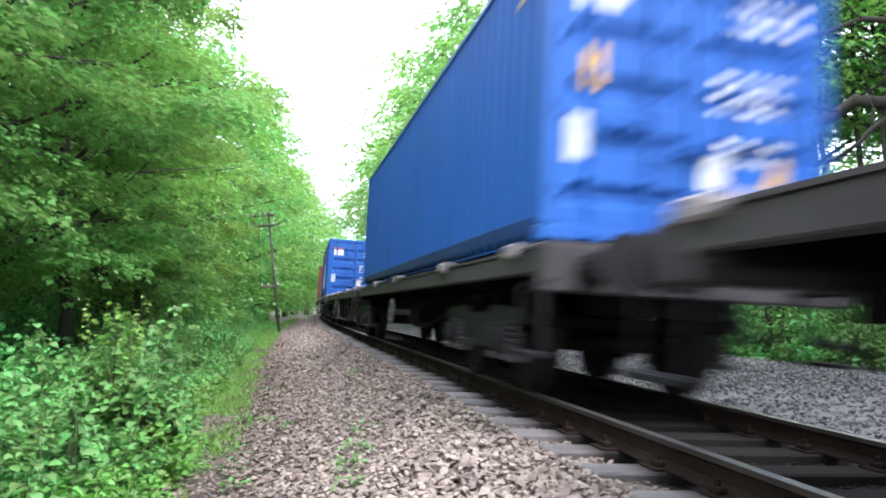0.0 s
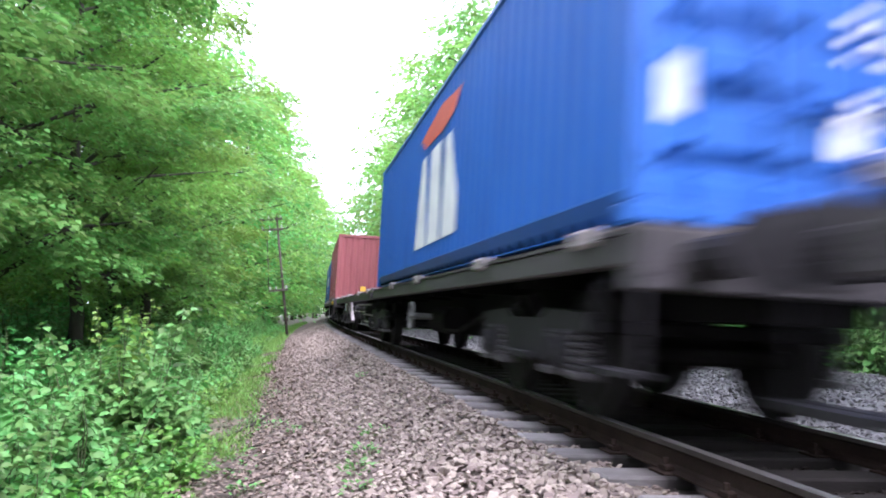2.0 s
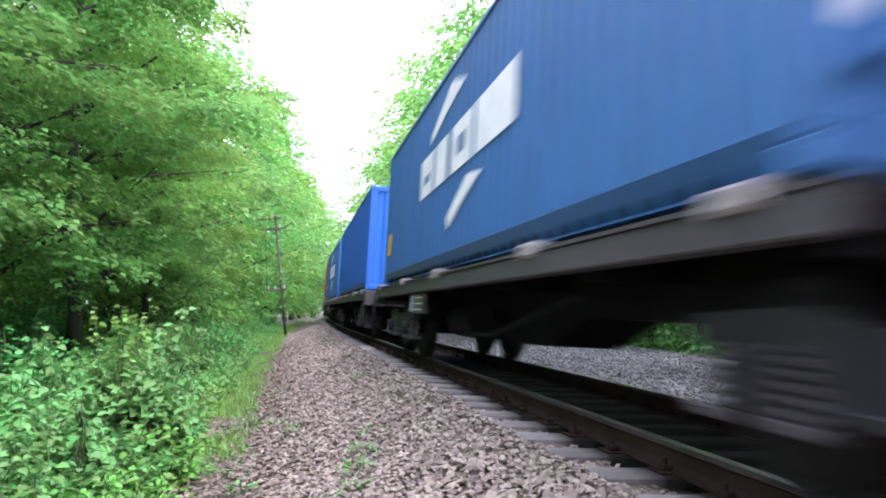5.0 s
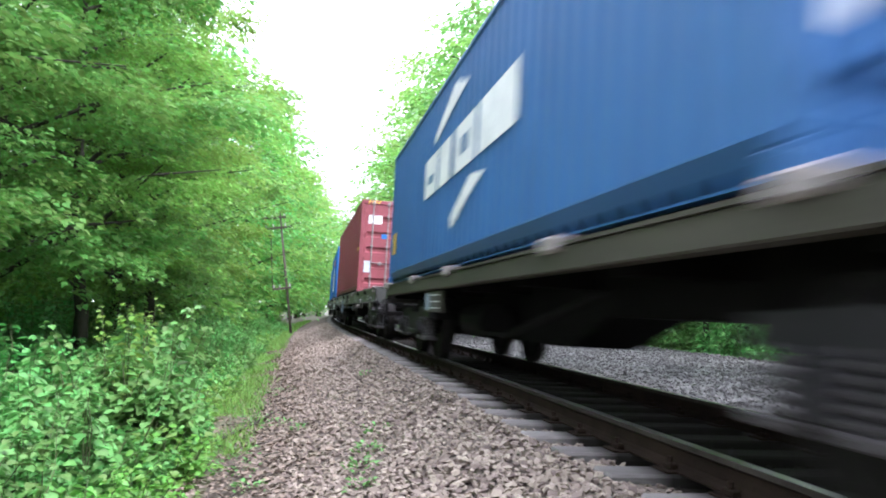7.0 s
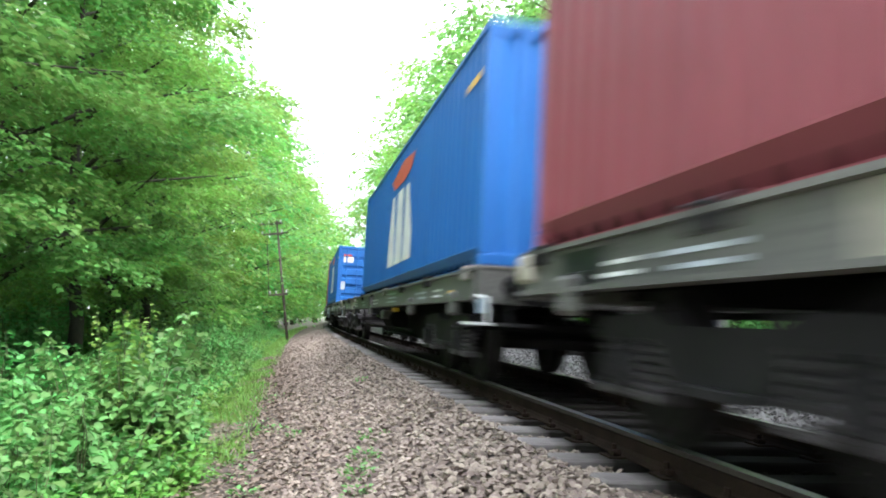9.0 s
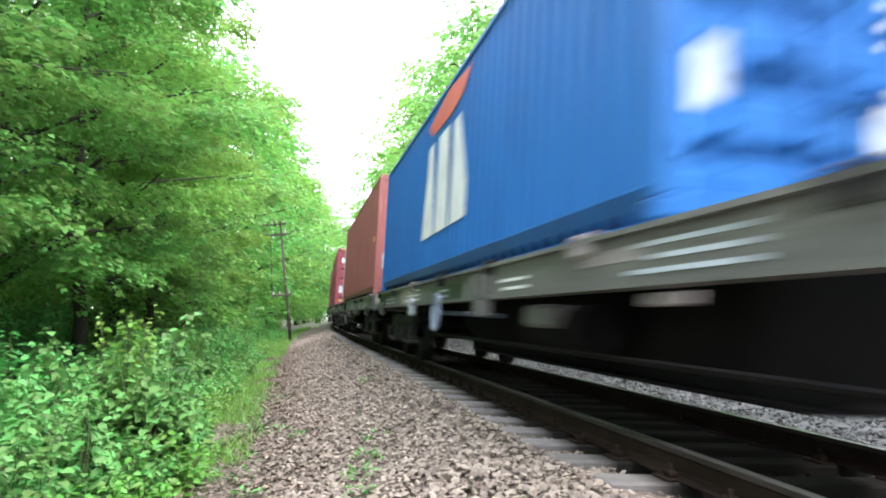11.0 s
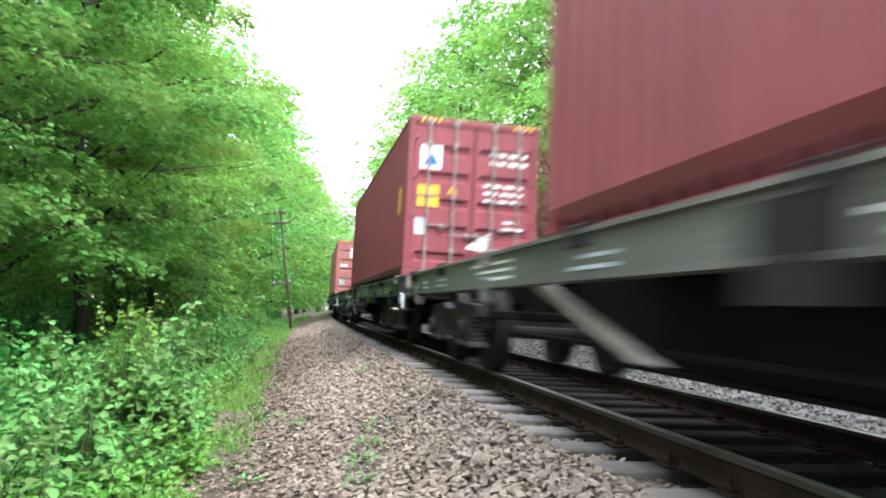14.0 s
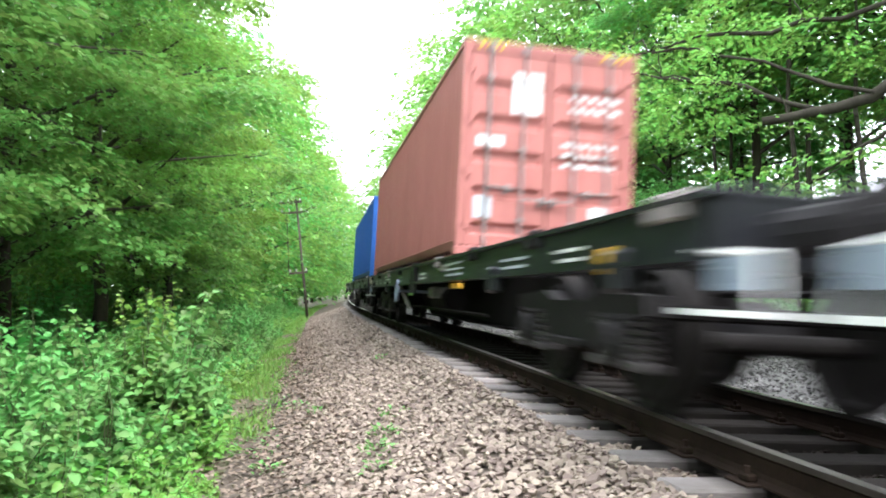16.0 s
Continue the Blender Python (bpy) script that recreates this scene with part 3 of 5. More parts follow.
def container(label, m, high, front="door", marks=None, rods=None):
    top = new("shipping_container")
    tagged(top, label, "container", "containers on the train", "thing")
    rods = rods or m
    bm = bmesh.new()
    for sx in (-1, 1):
        xa, xb = (-CW, -CW + 0.11) if sx < 0 else (CW - 0.11, CW)
        for y in (0.0, CL - 0.12):
            bm = bmesh.new()
            soft_box(bm, (xa, y, 0.12), (xb, y + 0.12, high - 0.12), 0.012)
            part("corner_post", bm, m, top)
            for z in (0.0, high - 0.118):
                bm = bmesh.new()
                soft_box(bm, (xa - 0.004, y - 0.004, z), (xb + 0.056 if sx < 0 else xb + 0.004, y + 0.174 if y == 0 else y + 0.124, z + 0.118), 0.012)
                part("corner_casting", bm, m, top)
        x_in = -CW + 0.012 if sx < 0 else CW - 0.012
        part("side_wall", corrugated(0.115, CL - 0.115, 0.19, high - 0.06, x_in, 0.036 if sx < 0 else -0.036), m, top)
        bm = bmesh.new()
        lip = [(0.004, 0.2), (0.004, 0.185), (0.125, 0.032), (0.08, 0.028), (0.08, 0.012), (0.16, 0.012)]
        a = [bm.verts.new((sx * (CW - d), 0.17, z)) for d, z in lip]
        b = [bm.verts.new((sx * (CW - d), CL - 0.17, z)) for d, z in lip]
        bm.faces.new(a)
        bm.faces.new(b[::-1])
        for i in range(6):
            bm.faces.new((a[i], b[i], b[(i + 1) % 6], a[(i + 1) % 6]))
        part("bottom_rail", bm, m, top)
        bm = bmesh.new()
        soft_box(bm, (min(sx * CW, sx * (CW - 0.06)), 0.17, high - 0.075), (max(sx * CW, sx * (CW - 0.06)), CL - 0.17, high - 0.012), 0.01)
        part("top_rail", bm, m, top)
    bm = bmesh.new()
    box(bm, (-CW + 0.06, 0.1, high - 0.05), (CW - 0.06, CL - 0.1, high - 0.025))
    part("roof", bm, m, top)
    bm = bmesh.new()
    box(bm, (-CW + 0.07, 0.1, 0.11), (CW - 0.07, CL - 0.1, 0.15))
    for k in range(40):
        box(bm, (-CW + 0.07, 0.25 + k * 0.3, 0.02), (CW - 0.07, 0.29 + k * 0.3, 0.11))
    part("floor_frame", bm, IRON, top)
    part("end_wall", corrugated(-CW + 0.11, CW - 0.11, 0.12, high - 0.1, CL - 0.02, -0.045, "x"), m, top)
    for z0, z1, nm in ((0.0, 0.13, "sill"), (high - 0.13, high - 0.004, "header")):
        bm = bmesh.new()
        soft_box(bm, (-CW + 0.11, 0.004, z0 + 0.004), (CW - 0.11, 0.13, z1), 0.01)
        part(nm, bm, m, top)
        bm = bmesh.new()
        soft_box(bm, (-CW + 0.11, CL - 0.125, z0 + 0.004), (CW - 0.11, CL - 0.004, z1), 0.01)
        part(nm, bm, m, top)
    if front == "end":
        part("end_wall", corrugated(-CW + 0.11, CW - 0.11, 0.13, high - 0.13, 0.02, 0.045, "x"), m, top)
    else:
        z0, z1 = 0.14, high - 0.14
        for sx in (-1, 1):
            xa, xb = (-CW + 0.12, -0.012) if sx < 0 else (0.012, CW - 0.12)
            prof, n = [(z0, 0.03), (z0 + 0.1, 0.03)], 5
            pitch = (z1 - z0 - 0.2) / n
            for k in range(n):
                b = z0 + 0.1 + k * pitch
                prof += [(b + 0.03, 0.03), (b + 0.07, 0.085), (b + 0.17, 0.085), (b + 0.215, 0.03)]
            prof += [(z1, 0.03)]
            verts, faces = [], []
            xs = (xa, xa + 0.07, xa + 0.1, xb - 0.1, xb - 0.07, xb)
            for z, d in prof:
                for i, x in enumerate(xs):
                    verts.append((x, 0.03 if i in (0, 1, 4, 5) else d, z))
            for i in range(len(prof) - 1):
                for j in range(5):
                    a = i * 6 + j
                    faces.append((a, a + 1, a + 7, a + 6))
            door = part("door", (verts, [], faces), m, top)
            if high > 2.7:
                for k in range(4):
                    x = sx * (0.72 + k * 0.1)
                    mark("hazard_stripe", [(x, high - 0.1), (x + 0.05, high - 0.1), (x + 0.09, high - 0.02), (x + 0.04, high - 0.02)], 0.003, YELLOW, door, "end", "yellow height-warning stripe")
            for k in range(4):
                zz = z0 + 0.25 + k * (z1 - z0 - 0.5) / 3
                bm = bmesh.new()
                xh = -CW + 0.1 if sx < 0 else CW - 0.1
                soft_box(bm, (xh - 0.07, 0.0, zz - 0.05), (xh + 0.07, 0.034, zz + 0.05), 0.01)
                part("hinge", bm, m, door)
            for f in (0.3, 0.78):
                x = sx * (0.06 + f * 1.0)
                bm = bmesh.new()
                tube(bm, [(x, -0.005, 0.05), (x, -0.005, high - 0.05)], [0.021, 0.021], 8)
                for zz in (0.07, high - 0.09):
                    soft_box(bm, (x - 0.05, -0.03, zz - 0.045), (x + 0.05, 0.02, zz + 0.045), 0.01)
                for k in range(3):
                    zz = 0.5 + k * (high - 1.0) / 2
                    soft_box(bm, (x - 0.045, -0.028, zz - 0.03), (x + 0.045, 0.03, zz + 0.03), 0.008)
                part("lock_rod", bm, rods, door, "galvanised lock rod")
                bm = bmesh.new()
                zz = 0.78 + 0.14 * (f > 0.5)
                tube(bm, [(x, -0.03, zz), (x - sx * 0.1, -0.05, zz), (x - sx * 0.4, -0.045, zz - 0.02)], [0.016, 0.016, 0.013], 6)
                soft_box(bm, (x - sx * 0.28 - 0.04, -0.03, zz - 0.07), (x - sx * 0.28 + 0.04, 0.03, zz + 0.04), 0.01)
                part("handle", bm, rods, door)
            bm = bmesh.new()
            box(bm, (sx * 0.003 if sx > 0 else -0.011, 0.022, z0), (0.011 if sx > 0 else sx * 0.003, 0.04, z1))
            part("gasket", bm, IRON, door)
    if marks:
        marks(top, high)
    return top


SIDE = -CW + 0.010


def text_rows(top, x0, x1, z, rows, high, m=None, pitch=0.11):
    """Lines of writing too small to read, as bars of uneven length."""
    rng = random.Random(int(z * 100) + rows)
    for k in range(rows):
        a = x0
        zz = z - k * pitch
        while a < x1 - 0.05:
            b = min(a + rng.uniform(0.05, 0.2), x1)
            mark("marking", rect(a, zz, b, zz + pitch * 0.42), 0.027, m or WHITE, top, "end", "white stencilled marking")
            a = b + rng.uniform(0.03, 0.07)


def door_marks(top, high, sticker=True, triangle=True, logo=WHITE):
    text_rows(top, 0.34, 1.0, high - 0.62, 2, high, pitch=0.16)
    text_rows(top, 0.2, 0.9, high - 1.22, 3, high, pitch=0.13)
    text_rows(top, 0.25, 0.95, high - 1.75, 2, high, pitch=0.14)
    mark("marking", rect(-0.98, high - 0.74, -0.55, high - 0.48), 0.027, logo, top, "end", "white stencilled panel")
    if sticker:
        mark("sticker", rect(-1.05, 0.62, -0.82, 0.98), 0.027, GREY_PANEL, top, "end", "pale data plate")
        mark("sticker", rect(0.1, 0.5, 0.3, 0.8), 0.027, WHITE, top, "end", "white sticker")
    if triangle:
        mark("warning_sign", [(0.66, 0.56), (0.92, 0.56), (0.79, 0.8)], 0.024, YELLOW, top, "end", "yellow warning triangle")


def marks_a(top, high):
    door_marks(top, high)
    mark("marking", rect(0.35, high - 0.52, 0.75, high - 0.46), SIDE, YELLOW, top, "side", "small yellow side mark")
    mark("sticker", rect(-0.92, high - 1.4, -0.74, high - 1.08), 0.027, YELLOW, top, "end", "yellow sticker")


def marks_logo(top, high, up=0.0):
    """Three blocky white shapes under a red wing."""
    for block in ([(4.5, 0.42), (5.35, 0.42), (5.3, 1.75), (5.0, 1.75), (4.5, 0.85)], [(5.5, 0.42), (6.35, 0.42), (6.3, 1.78), (5.62, 1.78)],
                  [(6.45, 0.42), (7.35, 0.42), (7.0, 1.78), (6.7, 1.78)]):
        mark("logo", [(a, z + up) for a, z in block], SIDE, WHITE, top, "side", "plain white logo block")
    mark("logo", [(a, z + up) for a, z in ((4.5, 2.2), (5.7, 2.3), (7.2, 2.12), (6.8, 1.92), (5.6, 1.9), (4.9, 1.98))], SIDE, RED_MARK, top, "side", "red wing-shaped logo")
    mark("marking", rect(0.3, high - 0.55, 0.9, high - 0.46), SIDE, YELLOW, top, "side", "small yellow side mark")


def marks_b(top, high, up=0.0):
    door_marks(top, high)
    mark("logo", rect(-0.98, high - 0.45, -0.62, high - 0.38), 0.026, RED_MARK, top, "end", "red logo bar")
    marks_logo(top, high, up)


def marks_c(top, high):
    for k in range(7):
        mark("marking", rect(0.68, high - 0.62 - k * 0.2, 0.82, high - 0.48 - k * 0.2), 0.014, WHITE, top, "end", "white stencilled marking")
    mark("sticker", rect(-0.12, 0.38, 0.12, 0.6), 0.014, YELLOW, top, "end", "yellow sticker")
    mark("marking", rect(0.38, 0.72, 0.8, 0.92), SIDE, YELLOW, top, "side", "yellow side sticker")
    mark("marking", rect(1.1, 0.44, 1.5, 0.51), SIDE, WHITE, top, "side", "white stencilled marking")


def marks_e(top, high):
    door_marks(top, high)
    for a, b in ((3.6, 5.0), (5.15, 6.2), (6.45, 7.2), (7.35, 8.3)):
        mark("logo", rect(a, 1.12, b, 1.7), SIDE, WHITE, top, "side", "plain white logo block")
    mark("logo", rect(5.5, 1.3, 5.85, 1.52), SIDE - 0.002, NAVY, top, "side", "blue gap in the logo")
    mark("logo", rect(7.6, 1.3, 8.0, 1.42), SIDE - 0.002, NAVY, top, "side", "blue gap in the logo")
    mark("logo", [(5.6, 2.15), (6.3, 2.35), (7.6, 1.95), (7.6, 1.82), (6.6, 2.02)], SIDE, WHITE, top, "side", "white slash of a logo")
    mark("logo", [(4.7, 0.9), (5.3, 0.98), (6.3, 0.62), (6.2, 0.46), (5.4, 0.72)], SIDE, WHITE, top, "side", "white slash of a logo")
    mark("marking", rect(11.4, 0.55, 11.85, 0.95), SIDE, YELLOW, top, "side", "yellow side sticker")


def marks_f(top, high):
    door_marks(top, high, triangle=False)
    mark("sticker", rect(-0.55, high - 1.2, -0.35, high - 1.05), 0.026, BLUE_LIGHT, top, "end", "small blue sticker")
    mark("marking", rect(0.5, 1.32, 0.9, 1.44), SIDE, YELLOW, top, "side", "small yellow side mark")


def marks_j(top, high):
    door_marks(top, high, triangle=False)
    mark("sticker", rect(-0.45, high - 1.32, -0.22, high - 1.08), 0.022, WHITE, top, "end", "white round sticker")
    mark("sticker", rect(-0.02 + 0.1, 0.52, 0.42, 0.86), 0.022, WHITE, top, "end", "white sticker")
    mark("marking", rect(-1.02, 0.2, -0.8, 0.26), 0.02, YELLOW, top, "end", "small yellow mark")
    mark("marking", rect(11.55, high - 0.75, 11.95, high - 0.4), SIDE, WHITE, top, "side", "white side mark")


def marks_k(top, high):
    text_rows(top, 0.3, 1.0, high - 0.62, 2, high, pitch=0.16)
    text_rows(top, 0.2, 0.95, high - 1.2, 3, high, pitch=0.14)
    text_rows(top, 0.6, 0.95, high - 1.85, 2, high, pitch=0.13)
    mark("sticker", rect(-1.0, high - 0.95, -0.6, high - 0.52), 0.026, WHITE, top, "end", "white emblem panel")
    mark("sticker", [(-0.95, high - 0.9), (-0.65, high - 0.86), (-0.78, high - 0.66)], 0.021, BLUE_LIGHT, top, "end", "blue emblem")
    for k in range(2):
        mark("sticker", rect(-1.02, high - 1.42 - k * 0.22, -0.62, high - 1.24 - k * 0.22), 0.026, YELLOW, top, "end", "yellow label")
    mark("warning_sign", [(-0.48, high - 1.38), (-0.28, high - 1.38), (-0.38, high - 1.2)], 0.026, YELLOW, top, "end", "yellow warning triangle")
    mark("sticker", rect(-1.04, 0.75, -0.84, 1.05), 0.026, GREY_PANEL, top, "end", "pale data plate")
    mark("sticker", [(-0.1, 0.55), (0.28, 0.5), (0.36, 0.85), (0.1, 0.75)], 0.021, WHITE, top, "end", "white torn sticker")
    mark("marking", rect(0.7, 1.2, 1.05, 1.7), SIDE, YELLOW, top, "side", "yellow side sticker")


def marks_l(top, high):
    text_rows(top, 0.3, 1.0, high - 0.7, 2, high, pitch=0.16)
    text_rows(top, 0.2, 0.95, high - 1.35, 3, high, pitch=0.14)
    mark("sticker", rect(-0.52, high - 0.95, -0.12, high - 0.4), 0.024, WHITE, top, "end", "white emblem panel")
    mark("sticker", rect(-1.0, high - 1.42, -0.62, high - 1.28), 0.026, WHITE, top, "end", "white label")
    mark("sticker", rect(-1.0, 0.5, -0.75, 0.8), 0.026, GREY_PANEL, top, "end", "grey data plate")
    mark("sticker", rect(0.62, 0.45, 0.9, 0.75), 0.026, WHITE, top, "end", "white label")


# ---- bogies and wagons ----
def wheelset():
    bm = bmesh.new()
    tube(bm, [(-1.05, 0, 0), (1.05, 0, 0)], [0.075, 0.075], 10)
    prof = ((-0.8, 0.2), (-0.82, 0.36), (-0.8, 0.4), (-0.822, 0.46), (-0.69, 0.465), (-0.685, 0.49), (-0.66, 0.485), (-0.66, 0.4), (-0.71, 0.36), (-0.72, 0.16))
    for sgn in (1, -1):
        rings = []
        for x, r in prof:
            rings.append([bm.verts.new((sgn * x, r * math.cos(a), r * math.sin(a))) for a in (k * math.tau / 24 for k in range(24))])
        for a, b in zip(rings, rings[1:]):
            for k in range(24):
                bm.faces.new((a[k], a[(k + 1) % 24], b[(k + 1) % 24], b[k]))
        bm.faces.new(rings[0])
        bm.faces.new(rings[-1][::-1])
    return part("wheelset", bm, WHEEL, None, "worn steel wheels on an axle", smooth=False)


def bogie_parts():
    """Frame, axle boxes and springs of a two-axle freight bogie with its centre at the origin."""
    bm = bmesh.new()
    plate(bm, [(-1.35, 0.62), (-1.32, 0.74), (-0.55, 0.78), (-0.35, 0.7), (0.35, 0.7), (0.55, 0.78), (1.32, 0.74), (1.35, 0.62), (1.18, 0.6), (0.62, 0.6),
               (0.45, 0.38), (-0.45, 0.38), (-0.62, 0.6), (-1.18, 0.6)], -1.06, -0.94)
    soft_box(bm, (-1.12, -0.3, 0.36), (-0.9, 0.3, 0.42), 0.01)
    side = part("side_frame", bm, IRON_GREY, None)
    bm = bmesh.new()
    soft_box(bm, (-0.95, 1.25, 0.6), (0.95, 1.35, 0.7), 0.015)
    beam = part("end_beam", bm, IRON, None)
    bm = bmesh.new()
    soft_box(bm, (-0.95, -0.22, 0.45), (0.95, 0.22, 0.7), 0.03)
    frame_mesh = part("bogie", bm, IRON_GREY, None, "grimy two-axle bogie")
    bm = bmesh.new()
    tube(bm, [(0, 0, 0.69), (0, 0, 0.93)], [0.3, 0.3], 14)
    pivot = part("pivot", bm, IRON, None)
    bm = bmesh.new()
    soft_box(bm, (-0.1, -0.17, -0.15), (0.1, 0.17, 0.16), 0.03)
    tube(bm, [(-0.09, 0, 0), (-0.17, 0, 0)], [0.12, 0.1], 12)
    axle_box = part("axle_box", bm, IRON_GREY, None)
    bm = bmesh.new()
    soft_box(bm, (-0.1, -0.1, -0.18), (0.1, 0.1, -0.125), 0.01)
    tube(bm, [(0.08 * math.cos(k * 0.785), 0.08 * math.sin(k * 0.785), -0.13 + k * 0.0065) for k in range(45)], [0.016] * 45, 5)
    spring = part("coil_spring", bm, SILL, None, "dusty coil spring")
    bm = bmesh.new()
    soft_box(bm, (-0.06, -0.03, -0.18), (0.06, 0.03, 0.18), 0.012)
    shoe = part("brake_shoe", bm, RUST, None)
    return frame_mesh, axle_box, spring, shoe, side, beam, pivot


SPARE = {}


def take(key, src, m, parent):
    """The first use takes the piece itself, later ones share its mesh."""
    if key not in SPARE:
        SPARE[key] = src
        src.parent, src.matrix_basis = parent, m
        return src
    return same(SPARE[key], m, parent)


WHEELS = []


def bogie(y, parent, kit):
    frame_mesh, axle_box, spring, shoe, side, beam, pivot, wheels = kit
    b = take("bogie", frame_mesh, pose(0, y, 0), parent)
    take("pivot", pivot, pose(0, 0, 0), b)
    for turn in (0, 180):
        take("side_frame", side, pose(0, 0, 0, 0, 0, turn), b)
        take("end_beam", beam, pose(0, 0, 0, 0, 0, turn), b)
    for dy in (-0.9, 0.9):
        w = take("wheelset", wheels, pose(0, dy, 0.46), b)
        WHEELS.append((w, dy))
        for sgn in (-1, 1):
            take("axle_box", axle_box, pose(sgn * 1.0, dy, 0.46) @ pose(0, 0, 0, 0, 0, 180 if sgn > 0 else 0), b)
            for d in (-0.26, 0.26):
                take("spring", spring, pose(sgn * 1.0, dy + d, 0.46), b)
            take("shoe", shoe, pose(sgn * 0.74, dy + (0.53 if dy < 0 else -0.53), 0.44), b)
    return b


def buffers(parent, y, way, m):
    for sx in (-0.875, 0.875):
        bm = bmesh.new()
        tube(bm, [(sx, y - way * 0.62, 1.04), (sx, y - way * 0.25, 1.04)], [0.12, 0.11], 12)
        tube(bm, [(sx, y - way * 0.3, 1.04), (sx, y - way * 0.05, 1.04)], [0.075, 0.075], 12)
        tube(bm, [(sx, y - way * 0.05, 1.04), (sx, y - way * 0.015, 1.04)], [0.2, 0.21], 16)
        part("buffer", bm, m, parent, "round grimy buffer")
    bm = bmesh.new()
    tube(bm, [(0, y - way * 0.6, 1.0), (0, y - way * 0.2, 1.0), (0, y, 0.96)], [0.05, 0.04, 0.035], 8)
    tube(bm, [(0.25, y - way * 0.62, 0.9), (0.22, y - way * 0.25, 0.55), (0.1, y, 0.62)], [0.03, 0.03, 0.03], 8)
    part("coupling", bm, IRON, parent)


def stencil(parent, y0, y1, z0, z1, x, m, label):
    bm = bmesh.new()
    plate(bm, rect(y0, z0, y1, z1), x - 0.004, x)
    part("marking", bm, m, parent, label)


def section(w, y0, length, kit, front_bogie, back_bogie, seed, slopes, deep):
    """One half of an articulated low-floor pocket wagon with fish-bellied side girders."""
    rng = random.Random(seed)
    e = y0 + length
    for sx in (-1, 1):
        x0, x1 = (-1.24, -1.1) if sx < 0 else (1.1, 1.24)
        bm = bmesh.new()
        soft_box(bm, (x0, y0 + 0.25, 1.0), (x1, e - 0.25, 1.17), 0.012)
        box(bm, (x0 - 0.015, y0 + 0.25, 1.17), (x1 + 0.015, e - 0.25, 1.195))
        part("side_sill", bm, BOARD if seed >= 40 else SILL, w)
        a0, a1, b1, b0 = (y0 + q for q in slopes)
        if not deep:
            continue
        bm = bmesh.new()
        xin = sx * 1.12
        if seed == 21:
            # open frame: deep web set back, pale slanting flange in front, pipes along it
            plate(bm, [(a0 - 1.4, 1.0), (a0 - 0.6, 0.4), (b1, 0.34), (b0, 1.0)], sx * 0.8 - 0.02, sx * 0.8 + 0.02)
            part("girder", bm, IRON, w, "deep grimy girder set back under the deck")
            bm = bmesh.new()
            plate(bm, [(b0 + 0.1, 1.0), (b0 - 0.16, 1.0), (b1 - 0.2, 0.42), (b1 + 0.02, 0.36)], xin - 0.05, xin + 0.05)
            part("strut", bm, PINKISH, w, "pale slanting flange")
            for z, p, q, r in ((0.88, a0 - 0.5, b1 - 1.2, 0.02), (0.7, a0 + 0.8, b1 - 0.4, 0.014), (0.62, a0 - 1.0, a0 + 1.2, 0.016), (0.44, a0 - 1.2, a0 + 0.9, 0.02)):
                bm = bmesh.new()
                tube(bm, [(sx * 1.1, p, z), (sx * 1.1, q, z + 0.015)], [r, r], 6)
                part("pipe", bm, PINKISH, w, "dusty pipe along the frame")
            for yy in (a0 + 0.9, a0 + 2.1, b1 - 1.0):
                bm = bmesh.new()
                soft_box(bm, (min(sx * 0.82, sx * 1.1), yy - 0.22, 0.5), (max(sx * 0.82, sx * 1.1), yy + 0.22, 0.84), 0.03)
                part("brake_valve", bm, IRON_GREY, w, "grimy brake gear box")
            continue
        plate(bm, [(a0 - 1.0, 1.0), (a0, 0.93), (a1, 0.36), (b1, 0.36), (b0, 0.93), (b0 + 1.0, 1.0)], xin - 0.02, xin + 0.02)
        girder = part("girder", bm, IRON_GREY, w, "fish-bellied side girder")
        for (p, r), (q, t) in (((a0 - 1.0, 1.0), (a0, 0.93)), ((a0, 0.93), (a1, 0.36)), ((a1, 0.36), (b1, 0.36)), ((b1, 0.36), (b0, 0.93)), ((b0, 0.93), (b0 + 1.0, 1.0))):
            bm = bmesh.new()
            plate(bm, [(p, r), (q, t), (q, t - 0.03), (p, r - 0.03)], xin - 0.1, xin + 0.1)
            part("flange", bm, DUST if r < 0.95 and abs(r - t) > 0.3 else SILL, girder)
        for k in range(4):
            yy = a1 + 0.1 + k * (b1 - a1 - 0.2) / 3
            bm = bmesh.new()
            box(bm, (min(xin, xin + sx * 0.07), yy - 0.02, 0.4), (max(xin, xin + sx * 0.07), yy + 0.02, 0.99))
            part("stiffener", bm, IRON, w)
    bm = bmesh.new()
    plate(bm, [(y0 + 0.2, 1.16), (e - 0.2, 1.16), (e - 0.2, 0.72), (e - 3.6, 0.72), (e - 4.6, 0.42), (y0 + 5.2, 0.42), (y0 + 4.2, 0.72), (y0 + 0.2, 0.72)], -0.36, 0.36)
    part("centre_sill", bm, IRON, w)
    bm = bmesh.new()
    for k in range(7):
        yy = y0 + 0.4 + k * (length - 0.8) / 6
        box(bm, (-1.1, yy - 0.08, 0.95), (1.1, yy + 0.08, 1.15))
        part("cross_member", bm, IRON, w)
        bm = bmesh.new()
    bm.free()
    for p, q in ((y0 + 0.25, y0 + 3.2), (e - 3.2, e - 0.25)):
        bm = bmesh.new()
        box(bm, (-1.1, p, 1.15), (1.1, q, 1.19))
        part("deck_plate", bm, IRON_GREY, w)
